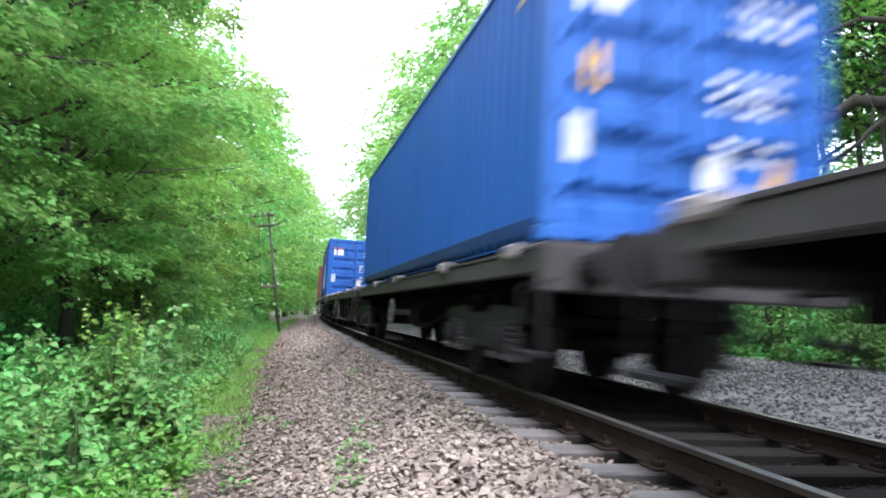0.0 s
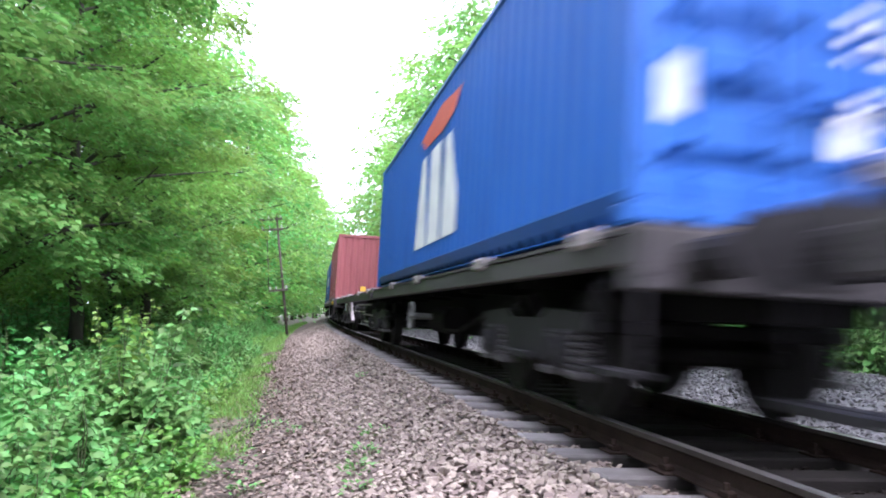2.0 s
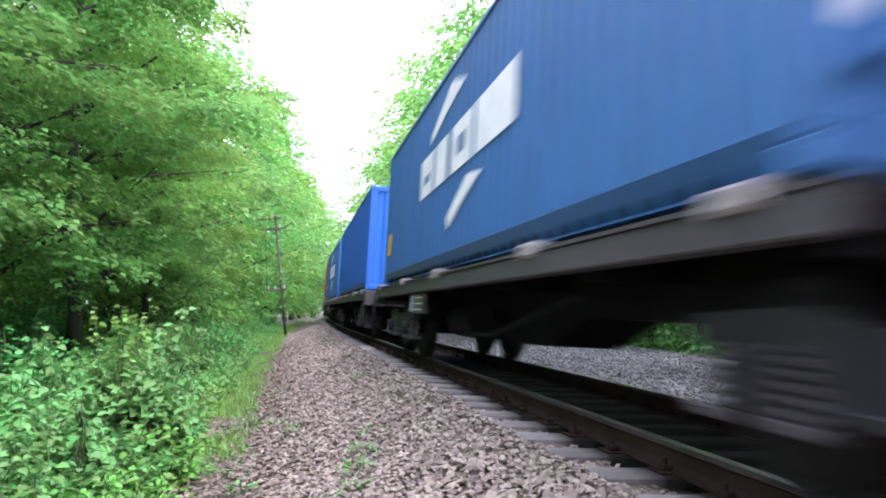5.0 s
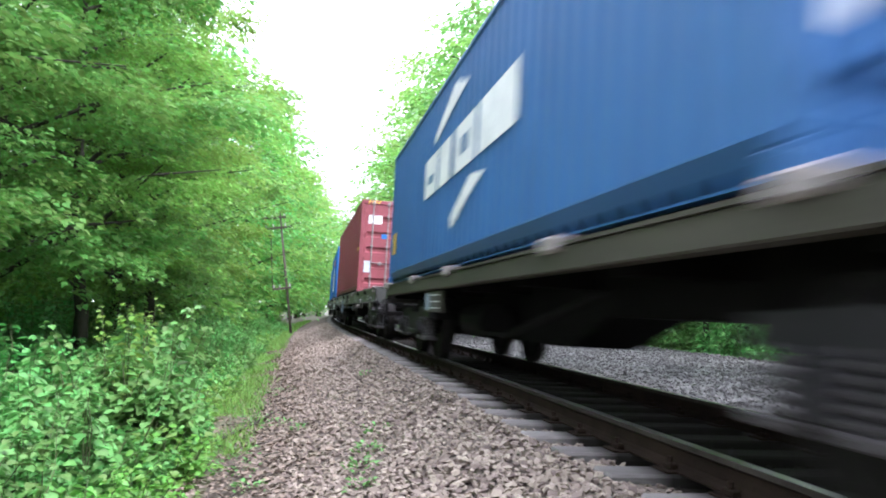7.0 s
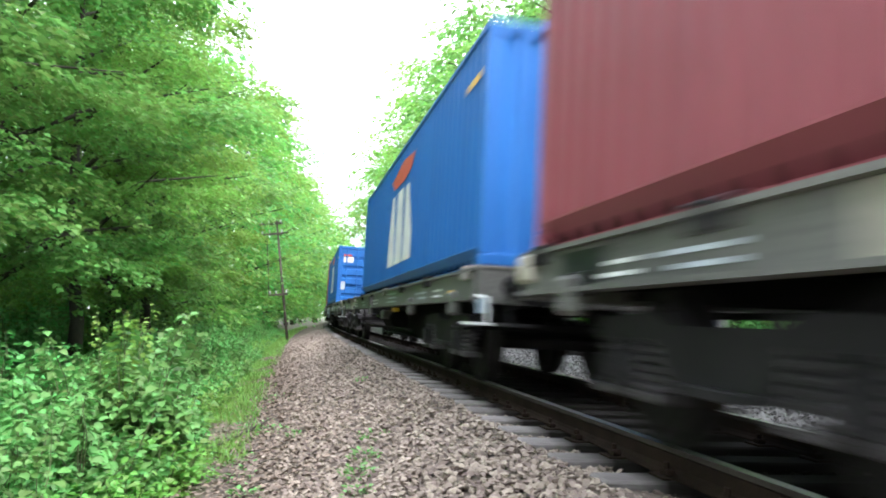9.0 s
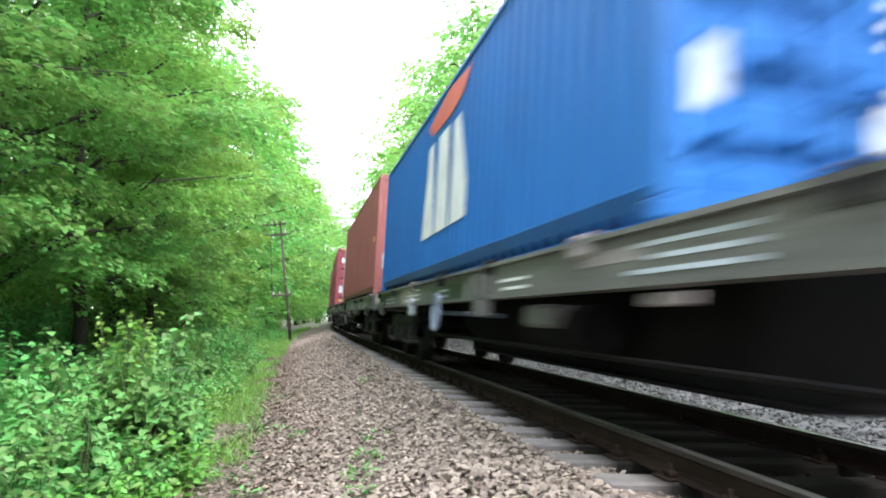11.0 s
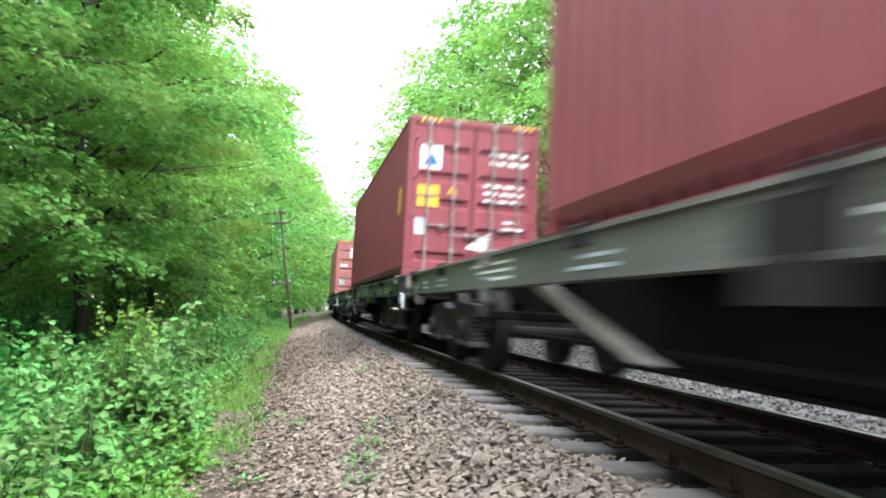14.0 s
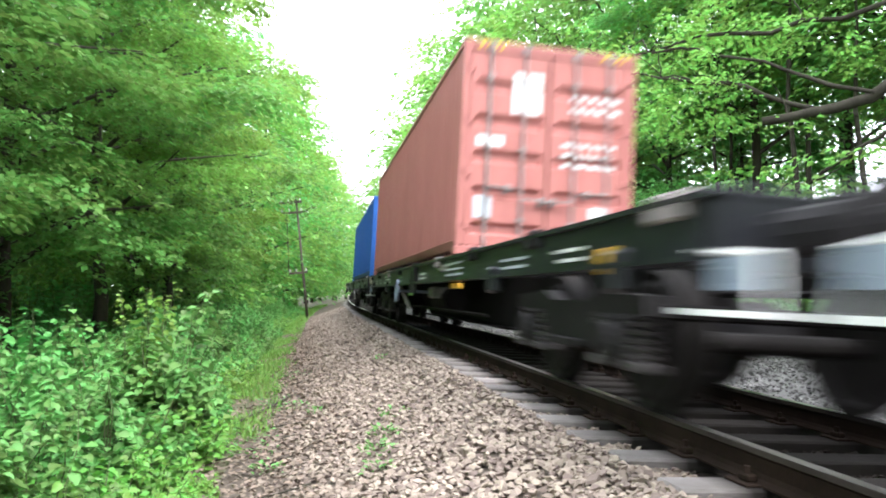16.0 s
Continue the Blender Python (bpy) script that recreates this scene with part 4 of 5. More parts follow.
    # seats of the container corners, proud of the sill
    for yy in (y0 + 0.75, y0 + 3.3, y0 + 6.9, y0 + 9.6, y0 + 12.85):
        for sx in (-1, 1):
            bm = bmesh.new()
            soft_box(bm, (min(sx * 1.02, sx * 1.29), yy - 0.16, 1.13), (max(sx * 1.02, sx * 1.29), yy + 0.16, 1.248), 0.02)
            part("container_seat", bm, PINKISH, w, "dusty light container seat")
    board = y0 + slopes[3] + 0.05
    if seed % 2:
        stencil(w, board + 0.7, board + 1.02, 0.72, 0.95, -1.22, PANEL_BLUE, "pale blue-grey data panel")
        bm = bmesh.new()
        plate(bm, rect(board, 0.7, board + 1.06, 0.97), -1.215, -1.16)
        part("marking_board", bm, BOARD, w, "olive-brown marking board")
    for k in range(3 if seed % 2 else 0):
        stencil(w, board + 0.05, board + 0.62, 0.745 + k * 0.085, 0.757 + k * 0.085, -1.218, WHITE, "thin white lettered line")
    for k in range(3 if deep and seed != 21 else 0):
        a = y0 + slopes[1] + 0.2 + k * 0.6
        stencil(w, a, a + 0.3, 0.62 + 0.1 * (k % 2), 0.635 + 0.1 * (k % 2), -1.145, GREY_PANEL, "pale stencilled line")
    if seed in (10, 20):
        bm = bmesh.new()
        tube(bm, [(-1.22, y0 + 7.45 + 0.2 * math.cos(k * math.tau / 16), 0.66 + 0.2 * math.sin(k * math.tau / 16)) for k in range(17)], [0.022] * 17, 6, caps=False)
        tube(bm, [(-1.2, y0 + 7.45, 0.66), (-1.19, y0 + 7.45, 0.66)], [0.19, 0.19], 20)
        for k in range(4):
            tube(bm, [(-1.22, y0 + 7.45, 0.66), (-1.22, y0 + 7.45 + 0.2 * math.cos(k * 1.571), 0.66 + 0.2 * math.sin(k * 1.571))], [0.014] * 2, 6)
        tube(bm, [(-1.25, y0 + 7.45, 0.66), (-0.4, y0 + 7.45, 0.66)], [0.05, 0.04], 10)
        part("brake_wheel", bm, BEAM_GREEN, w, "dusty hand-brake disc")
    if seed == 30:
        bm = bmesh.new()
        soft_box(bm, (-1.3, y0 + 1.5, 0.98), (-1.2, y0 + 2.0, 1.14), 0.03)
        part("brake_lever", bm, YELLOW, w, "yellow brake changeover lever")
    bm = bmesh.new()
    tube(bm, [(-0.7, y0 + 6.6, 0.62), (-0.7, y0 + 7.7, 0.62)], [0.2, 0.2], 14)
    part("air_reservoir", bm, IRON, w)
    bm = bmesh.new()
    tube(bm, [(0.65, y0 + 5.6, 0.6), (0.65, y0 + 6.4, 0.6)], [0.16, 0.16], 12)
    part("air_reservoir", bm, IRON, w)
    bm = bmesh.new()
    tube(bm, [(-1.0, y0 + 2.9, 0.86), (-1.0, y0 + 5.2, 0.5), (-0.6, e - 4.6, 0.46)], [0.022] * 3, 6)
    tube(bm, [(0.5, y0 + 0.8, 0.9), (0.5, e - 0.8, 0.9)], [0.02] * 2, 6)
    part("brake_pipe", bm, IRON, w)
    if front_bogie is not None:
        bogie(front_bogie, w, kit)
    if back_bogie is not None:
        bogie(back_bogie, w, kit)


def articulated_wagon(length, kit, label, seed):
    w = new("articulated_wagon")
    tagged(w, label, "wagon", "wagons of the train", "thing")
    half = length / 2
    section(w, 0.55, half - 0.55, kit, 3.0, None, seed, (3.0, 4.9, 9.6, 11.4), seed == 30)
    section(w, half, half - 0.55, kit, half, length - 3.3, seed + 1, (1.7, 2.9, half - 7.5, half - 6.3), seed in (0, 10, 20))
    for y, way in ((0.0, -1), (length, 1)):
        buffers(w, y, way, IRON_GREY)
        bm = bmesh.new()
        yy = y - way * 0.7
        soft_box(bm, (-1.24, yy - 0.1, 0.86), (1.24, yy + 0.1, 1.22), 0.015)
        part("headstock", bm, SILL, w)
        for sx in (-1.2, 1.2):
            bm = bmesh.new()
            tube(bm, [(sx, yy - 0.2, 0.95), (sx * 1.06, yy - 0.2, 0.9), (sx * 1.06, yy - 0.2, 0.42), (sx * 1.06, yy + 0.3, 0.42), (sx * 1.06, yy + 0.3, 0.9), (sx, yy + 0.3, 0.95)], [0.018] * 6, 6)
            box(bm, (sx * 1.06 - 0.1, yy - 0.2, 0.40), (sx * 1.06 + 0.1, yy + 0.3, 0.43))
            part("footstep", bm, IRON_GREY, w)
    return w


def beam_bar(bm, outline, y0, y1):
    """A bar of the section outline in (x, z), from y0 to y1."""
    a = [bm.verts.new((x, y0, z)) for x, z in outline]
    b = [bm.verts.new((x, y1, z)) for x, z in outline]
    n = len(a)
    bm.faces.new(a)
    bm.faces.new(b[::-1])
    for i in range(n):
        bm.faces.new((a[i], b[i], b[(i + 1) % n], a[(i + 1) % n]))


def flat_wagon(kit, label, beam, seed, length=19.74):
    """A four-axle container flat wagon with straight side beams."""
    rng = random.Random(seed)
    trim = seed in (6, 10, 11)
    w = new("flat_wagon")
    tagged(w, label, "wagon", "wagons of the train", "thing")
    a, b = 0.62, length - 0.62
    for sx in (-1, 1):
        x0, x1 = (-1.28, -1.2) if sx < 0 else (1.2, 1.28)
        bm = bmesh.new()
        beam_bar(bm, [(x0 - 0.03, 0.89), (x1 + 0.03, 0.89), (x1 + 0.03, 0.92), (x1 - 0.02, 0.92), (x1 - 0.02, 1.18), (x1 + 0.03, 1.18), (x1 + 0.03, 1.21), (x0 - 0.03, 1.21),
                      (x0 - 0.03, 1.18), (x0 + 0.02, 1.18), (x0 + 0.02, 0.92), (x0 - 0.03, 0.92)], a, b)
        part("side_beam", bm, beam, w, "painted steel side beam")
        for k in range(9):
            yy = a + 0.4 + k * (b - a - 0.8) / 8
            bm = bmesh.new()
            soft_box(bm, (min(sx * 1.05, sx * 1.31), yy - 0.13, 1.1), (max(sx * 1.05, sx * 1.31), yy + 0.13, 1.248), 0.015)
            part("container_seat", bm, IRON_GREY if k % 3 else PINKISH, w)
        for yy in (13.2,) if seed >= 8 else ():
            # slanting strut under the beam
            bm = bmesh.new()
            d = 1 if yy < 10 else -1
            plate(bm, [(yy + 0.15, 0.9), (yy + d * 0.2, 0.9), (yy + d * 1.95, 0.44), (yy + d * 1.7, 0.42)], sx * 1.12 - 0.03, sx * 1.12 + 0.03)
            part("strut", bm, PINKISH, w, "pale slanting strut")
        for yy in (1.6, 4.5, 14.3, 18.1):
            bm = bmesh.new()
            soft_box(bm, (min(sx * 1.2, sx * 1.32), yy - 0.1, 0.74), (max(sx * 1.2, sx * 1.32), yy + 0.1, 1.0), 0.03)
            part("bracket", bm, GREY_PANEL if yy == 14.3 and seed == 7 else beam, w, "bracket below the beam")
    bm = bmesh.new()
    plate(bm, [(a, 0.9), (a, 1.17), (b, 1.17), (b, 0.9), (14.6, 0.75), (13.2, 0.34), (6.5, 0.34), (5.1, 0.75)], -0.42, -0.38)
    plate(bm, [(a, 0.9), (a, 1.17), (b, 1.17), (b, 0.9), (14.6, 0.75), (13.2, 0.34), (6.5, 0.34), (5.1, 0.75)], 0.38, 0.42)
    box(bm, (-0.55, 6.5, 0.31), (0.55, 13.2, 0.338))
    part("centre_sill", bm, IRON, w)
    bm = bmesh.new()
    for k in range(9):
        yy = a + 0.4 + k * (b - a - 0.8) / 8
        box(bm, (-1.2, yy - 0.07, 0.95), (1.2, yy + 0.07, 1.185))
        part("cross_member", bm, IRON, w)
        bm = bmesh.new()
    bm.free()
    for p in (a, b - 0.5):
        bm = bmesh.new()
        box(bm, (-1.2, p, 1.19), (1.2, p + 0.5, 1.21))
        part("deck_plate", bm, IRON_GREY, w)
    # pale lettered panels on the beam
    for yy, ln, m in ((2.2, 0.55, WHITE), (3.5, 0.9, GREY_PANEL), (6.2, 1.3, GREY_PANEL), (9.0, 1.0, WHITE), (11.6, 0.7, GREY_PANEL), (13.7, 1.4, WHITE), (16.2, 0.7, GREY_PANEL), (17.4, 0.5, WHITE)):
        yy += rng.uniform(-0.25, 0.25)
        for k in range(2 + (ln > 1)):
            q = ln * rng.uniform(0.6, 1.0)
            stencil(w, yy, yy + q, 0.96 + k * 0.07, 0.985 + k * 0.07, -1.262, m, "row of small pale stencilled marks")
    bm = bmesh.new()
    tube(bm, [(-0.85, 8.3, 0.66), (-0.85, 9.6, 0.66)], [0.19, 0.19], 14)
    part("air_reservoir", bm, IRON, w)
    bm = bmesh.new()
    tube(bm, [(0.8, 10.3, 0.62), (0.8, 11.4, 0.62)], [0.19, 0.19], 14)
    part("air_reservoir", bm, IRON, w)
    bm = bmesh.new()
    soft_box(bm, (-1.16, 8.6, 0.66), (-0.75, 9.15, 0.84), 0.03)
    part("brake_valve", bm, BEAM_GREEN, w, "dusty brake valve box")
    # plate hung on the beam, repainted patches and a pale end bracket
    bm = bmesh.new()
    plate(bm, rect(9.75, 0.74, 10.3, 1.13), -1.31, -1.265)
    part("hanging_plate", bm, DUST if seed < 8 else IRON_GREY, w, "dirty hanging plate on the beam")
    for y0, y1, z0, z1, m in ((14.3, 15.6, 0.925, 1.175, CREAM), (6.9, 7.7, 1.04, 1.12, PINKISH), (17.6, 18.3, 0.94, 1.15, BEAM_BLACK), (11.0, 12.1, 0.93, 1.1, BEAM_BLACK)):
        if m is PINKISH or seed < 8:
            stencil(w, y0, y1, z0, z1, -1.26, m, "repainted patch on the beam")
    bm = bmesh.new()
    soft_box(bm, (-1.33, 18.85, 0.98), (-1.2, 19.1, 1.2), 0.03)
    part("end_bracket", bm, CREAM, w, "pale end bracket")
    bm = bmesh.new()
    soft_box(bm, (-1.22, 6.6, 0.8), (-1.14, 6.95, 0.87), 0.01)
    part("valve_handle", bm, YELLOW if trim else PINKISH, w, "brake lever")
    bm = bmesh.new()
    tube(bm, [(-1.1, 5.4, 0.5), (-1.1, 14.0, 0.5)], [0.02, 0.02], 6)
    tube(bm, [(0, a, 0.8), (0, b, 0.8)], [0.025, 0.025], 6)
    part("brake_rod", bm, IRON, w)
    if seed not in (5, 7, 10, 11):
        seed = None
    # hand-brake wheel on the side
    bm = bmesh.new()
    ring = [(-1.31, 11.0 + 0.22 * math.cos(t), 0.72 + 0.22 * math.sin(t)) for t in (k * math.tau / 16 for k in range(17))]
    ring = [(x, y + 1.2, z + 0.06) for x, y, z in ring]
    tube(bm, ring, [0.02] * 17, 6, caps=False)
    for t in (0, 2.1, 4.2):
        tube(bm, [(-1.31, 12.2, 0.78), (-1.31, 12.2 + 0.22 * math.cos(t), 0.78 + 0.22 * math.sin(t))], [0.013, 0.013], 6)
    tube(bm, [(-1.29, 12.2, 0.78), (-1.275, 12.2, 0.78)], [0.21, 0.21], 20)
    tube(bm, [(-1.31, 12.2, 0.78), (-0.4, 12.2, 0.78)], [0.03, 0.03], 8)
    if seed is None:
        bm.free()
    else:
        part("brake_wheel", bm, PANEL_BLUE, w, "pale blue-grey hand-brake wheel")
    for y, way in ((0.0, -1), (length, 1)):
        buffers(w, y, way, IRON_GREY)
        yy = y - way * 0.68
        bm = bmesh.new()
        soft_box(bm, (-1.27, yy - 0.06, 0.86), (1.27, yy + 0.06, 1.24), 0.012)
        part("headstock", bm, beam, w)
        for sx in (-1.25, 1.25):
            bm = bmesh.new()
            y1 = yy + way * 0.45
            tube(bm, [(sx, y1, 0.66), (sx, y1 - way * 0.02, 0.9), (sx, yy - way * 0.1, 0.95)], [0.016] * 3, 6)
            box(bm, (sx - 0.14, min(y1, yy), 0.645), (sx + 0.12, max(y1, yy), 0.672))
            part("footstep", bm, WHITE if trim else IRON_GREY, w, "steel footstep")
            if trim:
                bm = bmesh.new()
                plate(bm, rect(yy + way * 0.12, 0.76, yy + way * 0.42, 0.9), sx - 0.02, sx + 0.02)
                part("label_plate", bm, PANEL_BLUE, w, "grey label plate at the step")
            bm = bmesh.new()
            soft_box(bm, (sx - 0.03, yy - way * 1.1 - 0.09, 0.86), (sx + 0.03, yy - way * 1.1 + 0.09, 1.02), 0.012)
            part("lashing_eye", bm, YELLOW if trim and way < 0 else IRON_GREY, w, "lashing eye")
    bogie(2.95, w, kit)
    bogie(length - 2.95, w, kit)
    return w


# ---- the train ----
SPEED, DECK = 14.559, 1.25
MOVERS = []


def passes(t0):
    """Where the front stands along the line at 0 s, for one that passes the ten-metre point at t0."""
    return 10 + SPEED * t0


def train():
    kit = (*bogie_parts(), wheelset())
    dark = "grimy dark articulated container wagon with fish-bellied girders"
    rows = [("long", passes(-0.3476) - 28.7, 27.5, []),
            ("long", passes(-0.3476) - 0.75, 27.5, [("a", 0.75)]),
            ("long", passes(1.5634) - 0.75, 27.5, [("b", 0.75)]),
            ("long", passes(3.5122) - 0.75, 28.4, [("c", 0.75), ("d", 14.55)]),
            ("long", passes(5.5222) - 0.75, 27.4, [("e", 0.75), ("f", 14.51)]),
            ("flat", passes(7.8357) - 6.8, 19.74, [("g", 6.8)]),
            ("flat", passes(8.791) - 0.75, 19.74, [("h", 0.75)]),
            ("flat", passes(10.5397) - 6.8, 19.74, [("i", 6.8)]),
            ("flat", passes(11.4797) - 0.75, 19.74, [("j", 0.75)]),
            ("flat", passes(12.826) - 0.75, 19.74, [("k", 0.75)]),
            ("flat", passes(14.1691) - 0.75, 19.74, [("l", 0.75)]),
            ("flat", passes(15.9399) - 6.8, 19.74, [("m", 6.8)]),
            ("flat", passes(16.88) - 0.75, 19.74, [("n", 0.75)])]
    loads = {
        "a": lambda: container("blue steel shipping container with closed ribbed doors", BLUE, 2.591, marks=marks_a),
        "b": lambda: container("blue shipping container with white and red logo shapes", BLUE, 2.591, marks=marks_b),
        "c": lambda: container("faded brownish red container with a ribbed blank end", RED, 2.896, "end", marks_c),
        "d": lambda: container("dull navy blue container with white logo blocks", NAVY, 2.591, marks=marks_e),
        "e": lambda: container("plain deep blue container with scratched lower side", BLUE, 2.591, "end"),
        "f": lambda: container("dull navy blue container with white logo and yellow sticker", NAVY, 2.591, marks=marks_e),
        "g": lambda: container("wine red container with galvanised lock rods and closed doors", CRIMSON, 2.896, marks=marks_f, rods=PINKISH),
        "h": lambda: container("bright blue container with a plain ribbed end and logo shapes", BLUE_LIGHT, 2.591, "end", marks_logo),
        "i": lambda: container("bright blue container with doors and red wing logo", BLUE_LIGHT, 2.591, marks=lambda top, high: marks_b(top, high, 0.2)),
        "j": lambda: container("brownish red container with white stencilled doors", RED_BROWN, 2.896, marks=marks_f, rods=PINKISH),
        "k": lambda: container("wine red container with stickered doors and pale rods", CRIMSON, 2.896, marks=marks_j, rods=PINKISH),
        "l": lambda: container("red container with yellow labels and white emblem on doors", CRIMSON, 2.896, marks=marks_k, rods=PINKISH),
        "m": lambda: container("faded salmon red container with pale lock rods", SALMON, 2.896, marks=marks_l, rods=PINKISH),
        "n": lambda: container("deep blue container close behind the red one", BLUE, 2.591, "end")}
    for i, (kind, s, length, carried) in enumerate(rows):
        if kind == "long":
            w = articulated_wagon(length, kit, dark + (", rear half empty" if len(carried) < 2 else ", fully loaded"), i * 10)
        else:
            w = flat_wagon(kit, "container flat wagon with %s side beams and stencilled panels" % ("faded grey-green" if i < 10 else "dark green-black"), BEAM_GREEN if i < 10 else BEAM_BLACK, i)
        MOVERS.append((w, s, length, 0.0, 0.0))
        for key, off in carried:
            MOVERS.append((loads[key](), s, length, off, DECK))


def vehicle_pose(s, length):
    a, b = on_track(s + 2.5), on_track(s + length - 2.5)
    d = (b - a).normalized()
    right = Matrix.Rotation(CANT, 3, d) @ d.cross(Vector((0, 0, 1))).normalized()
    m = Matrix((right, d, right.cross(d))).transposed().to_4x4()
    m.translation = a - d * 2.5
    return m


def motions():
    for ob, s, length, off, up in MOVERS:
        walk(ob, [(t, vehicle_pose(s - SPEED * t, length) @ pose(0, off, up)) for t in (k * 0.5 for k in range(33))])
    turn = math.degrees(SPEED / 0.46)
    for ob, dy in WHEELS:
        walk(ob, [(k / 30, pose(0, dy, 0.46, -turn * k / 30)) for k in range(481)])


# ---- undergrowth along the verge ----
def shrub(seed, height, width, stems, per, leaf, m, label):
    rng = np.random.default_rng(seed)
    top = new("shrub")
    tagged(top, label, "shrub", "undergrowth on the verge", "thing")
    bm = bmesh.new()
    at, way, up, ln = [], [], [], []
    for i in range(stems):
        ang, r = rng.uniform(0, 6.28), width * rng.random() ** 0.6
        h = height * rng.uniform(0.45, 1.0) * (1 - 0.4 * r / width)
        if i % 9 == 0:
            h = height * rng.uniform(1.0, 1.25)
        tip = Vector((math.cos(ang) * r, math.sin(ang) * r, h))
        base = Vector((tip.x * 0.3, tip.y * 0.3, -0.1))
        mid = base.lerp(tip, 0.6) + Vector((rng.normal(0, 0.06), rng.normal(0, 0.06), 0.14 * h))
        tube(bm, [base, mid, tip], [0.007, 0.005, 0.002], 4, caps=False)
        for k in range(per):
            t = rng.uniform(0.2, 1.0)
            p = base.lerp(mid, t * 2) if t < 0.5 else mid.lerp(tip, t * 2 - 1)
            a2 = ang + (1 if k % 2 else -1) * rng.uniform(0.4, 2.2)
            out = rng.uniform(0.01, 0.14) * (1.25 - t)
            at.append((p.x + math.cos(a2) * out, p.y + math.sin(a2) * out, p.z + rng.normal(0, 0.025)))
            way.append((math.cos(a2), math.sin(a2), rng.uniform(-0.7, 0.3)))
            up.append((rng.normal(0, 0.4), rng.normal(0, 0.4), 1))
            ln.append(leaf * rng.uniform(0.5, 1.2) * (1.15 - 0.45 * t))
    part("stalk", bm, STALK, top)
    leaf_mesh("foliage", at, way, up, ln, m, 0.72, top, oval=True)
    return top


def undergrowth():
    kinds = [shrub(21, 1.2, 0.75, 80, 40, 0.13, LEAF_SHRUB, "leafy green hazel shrub on the overgrown verge"),
             shrub(22, 0.85, 0.7, 72, 34, 0.12, LEAF_SHRUB, "low broad-leaved green shrub beside the ballast"),
             shrub(23, 0.5, 0.6, 46, 24, 0.1, LEAF_PALE, "bright green herb clump at the ballast's foot"),
             shrub(24, 1.7, 0.55, 44, 36, 0.115, LEAF_PALE, "tall pale green sapling shrub on the verge"),
             shrub(25, 2.0, 0.28, 7, 15, 0.085, LEAF_SHRUB, "slender sapling with a few bright leaves")]
    rng = random.Random(8)
    used = set()

    def put(k, s, u, sc):
        place(kinds[k], s, u, rng.uniform(0, 6.28), sc, first=k not in used)
        used.add(k)
    for s, u, k, sc in SHRUBS:
        put(k, s, u, sc)
    s = 9.0
    while s < 60:
        put(rng.choice((1, 2, 2)), s, -4.55 + rng.uniform(-0.15, 0.2), rng.uniform(0.7, 1.0))
        put(rng.choice((0, 1)), s + 0.5, -5.6 + rng.uniform(-0.4, 0.4), rng.uniform(0.8, 1.15))
        if 14 < s < 40:
            put(rng.choice((0, 1, 3)), s + 0.2, -6.8 + rng.uniform(-0.5, 0.5), rng.uniform(0.8, 1.2))
        s += 1.1 + s * 0.02
    s = 5.0
    while s < 34:
        put(0, s, -9.0 + rng.uniform(-0.7, 0.7), rng.uniform(1.2, 1.7))
        put(3, s + 1, -11.5 + rng.uniform(-0.8, 0.8), rng.uniform(1.4, 1.9))
        put(0, s + 0.5, -14.5 + rng.uniform(-0.8, 0.8), rng.uniform(1.8, 2.4))
        s += 1.5
    s = 12.0
    while s < 40:
        put(rng.choice((0, 1, 0)), s, 8.0 + rng.uniform(-0.3, 0.8), rng.uniform(1.0, 1.5))
        put(rng.choice((0, 3, 0)), s + 1, 9.0 + rng.uniform(-0.8, 1.8), rng.uniform(1.2, 1.8))
        s += 1.3
    s = 8.0
    while s < 32:
        put(0, s, 12.0 + rng.uniform(-0.8, 0.8), rng.uniform(1.5, 2.0))
        put(3, s + 0.6, 15.5 + rng.uniform(-0.8, 0.8), rng.uniform(1.8, 2.4))
        put(0, s + 0.9, 20.0 + rng.uniform(-1, 1), rng.uniform(2.4, 3.0))
        s += 1.7


SHRUBS = ((3.3, -4.55, 4, 1.0), (4.7, -3.75, 2, 0.5), (5.6, -3.9, 2, 0.55), (7.9, -4.75, 0, 1.2), (8.3, -4.8, 3, 0.95), (7.2, -5.3, 0, 0.95), (5.6, -4.5, 2, 1.0), (6.3, -4.3, 2, 0.9), (5.9, -5.1, 0, 0.8), (6.7, -4.75, 1, 1.15),
          (6.3, -5.8, 0, 0.95), (8.6, -4.55, 1, 1.0), (7.6, -4.25, 2, 1.1), (9.3, -5.1, 0, 0.85), (8.3, -5.9, 0, 1.1), (7.3, -6.4, 1, 1.2), (5.2, -5.4, 1, 1.0), (5.4, -6.4, 0, 0.9),
          (9.9, -4.7, 1, 0.95), (10.6, -5.3, 0, 0.85), (4.7, -4.25, 2, 0.95), (4.3, -3.95, 2, 0.55), (5.1, -3.95, 2, 0.5), (6.1, -3.85, 2, 0.4), (8.9, -4.2, 2, 0.85), (5.0, -4.8, 1, 0.95),
          (4.5, -5.0, 0, 0.75), (6.0, -6.9, 0, 1.0), (9.6, -6.2, 0, 1.05))


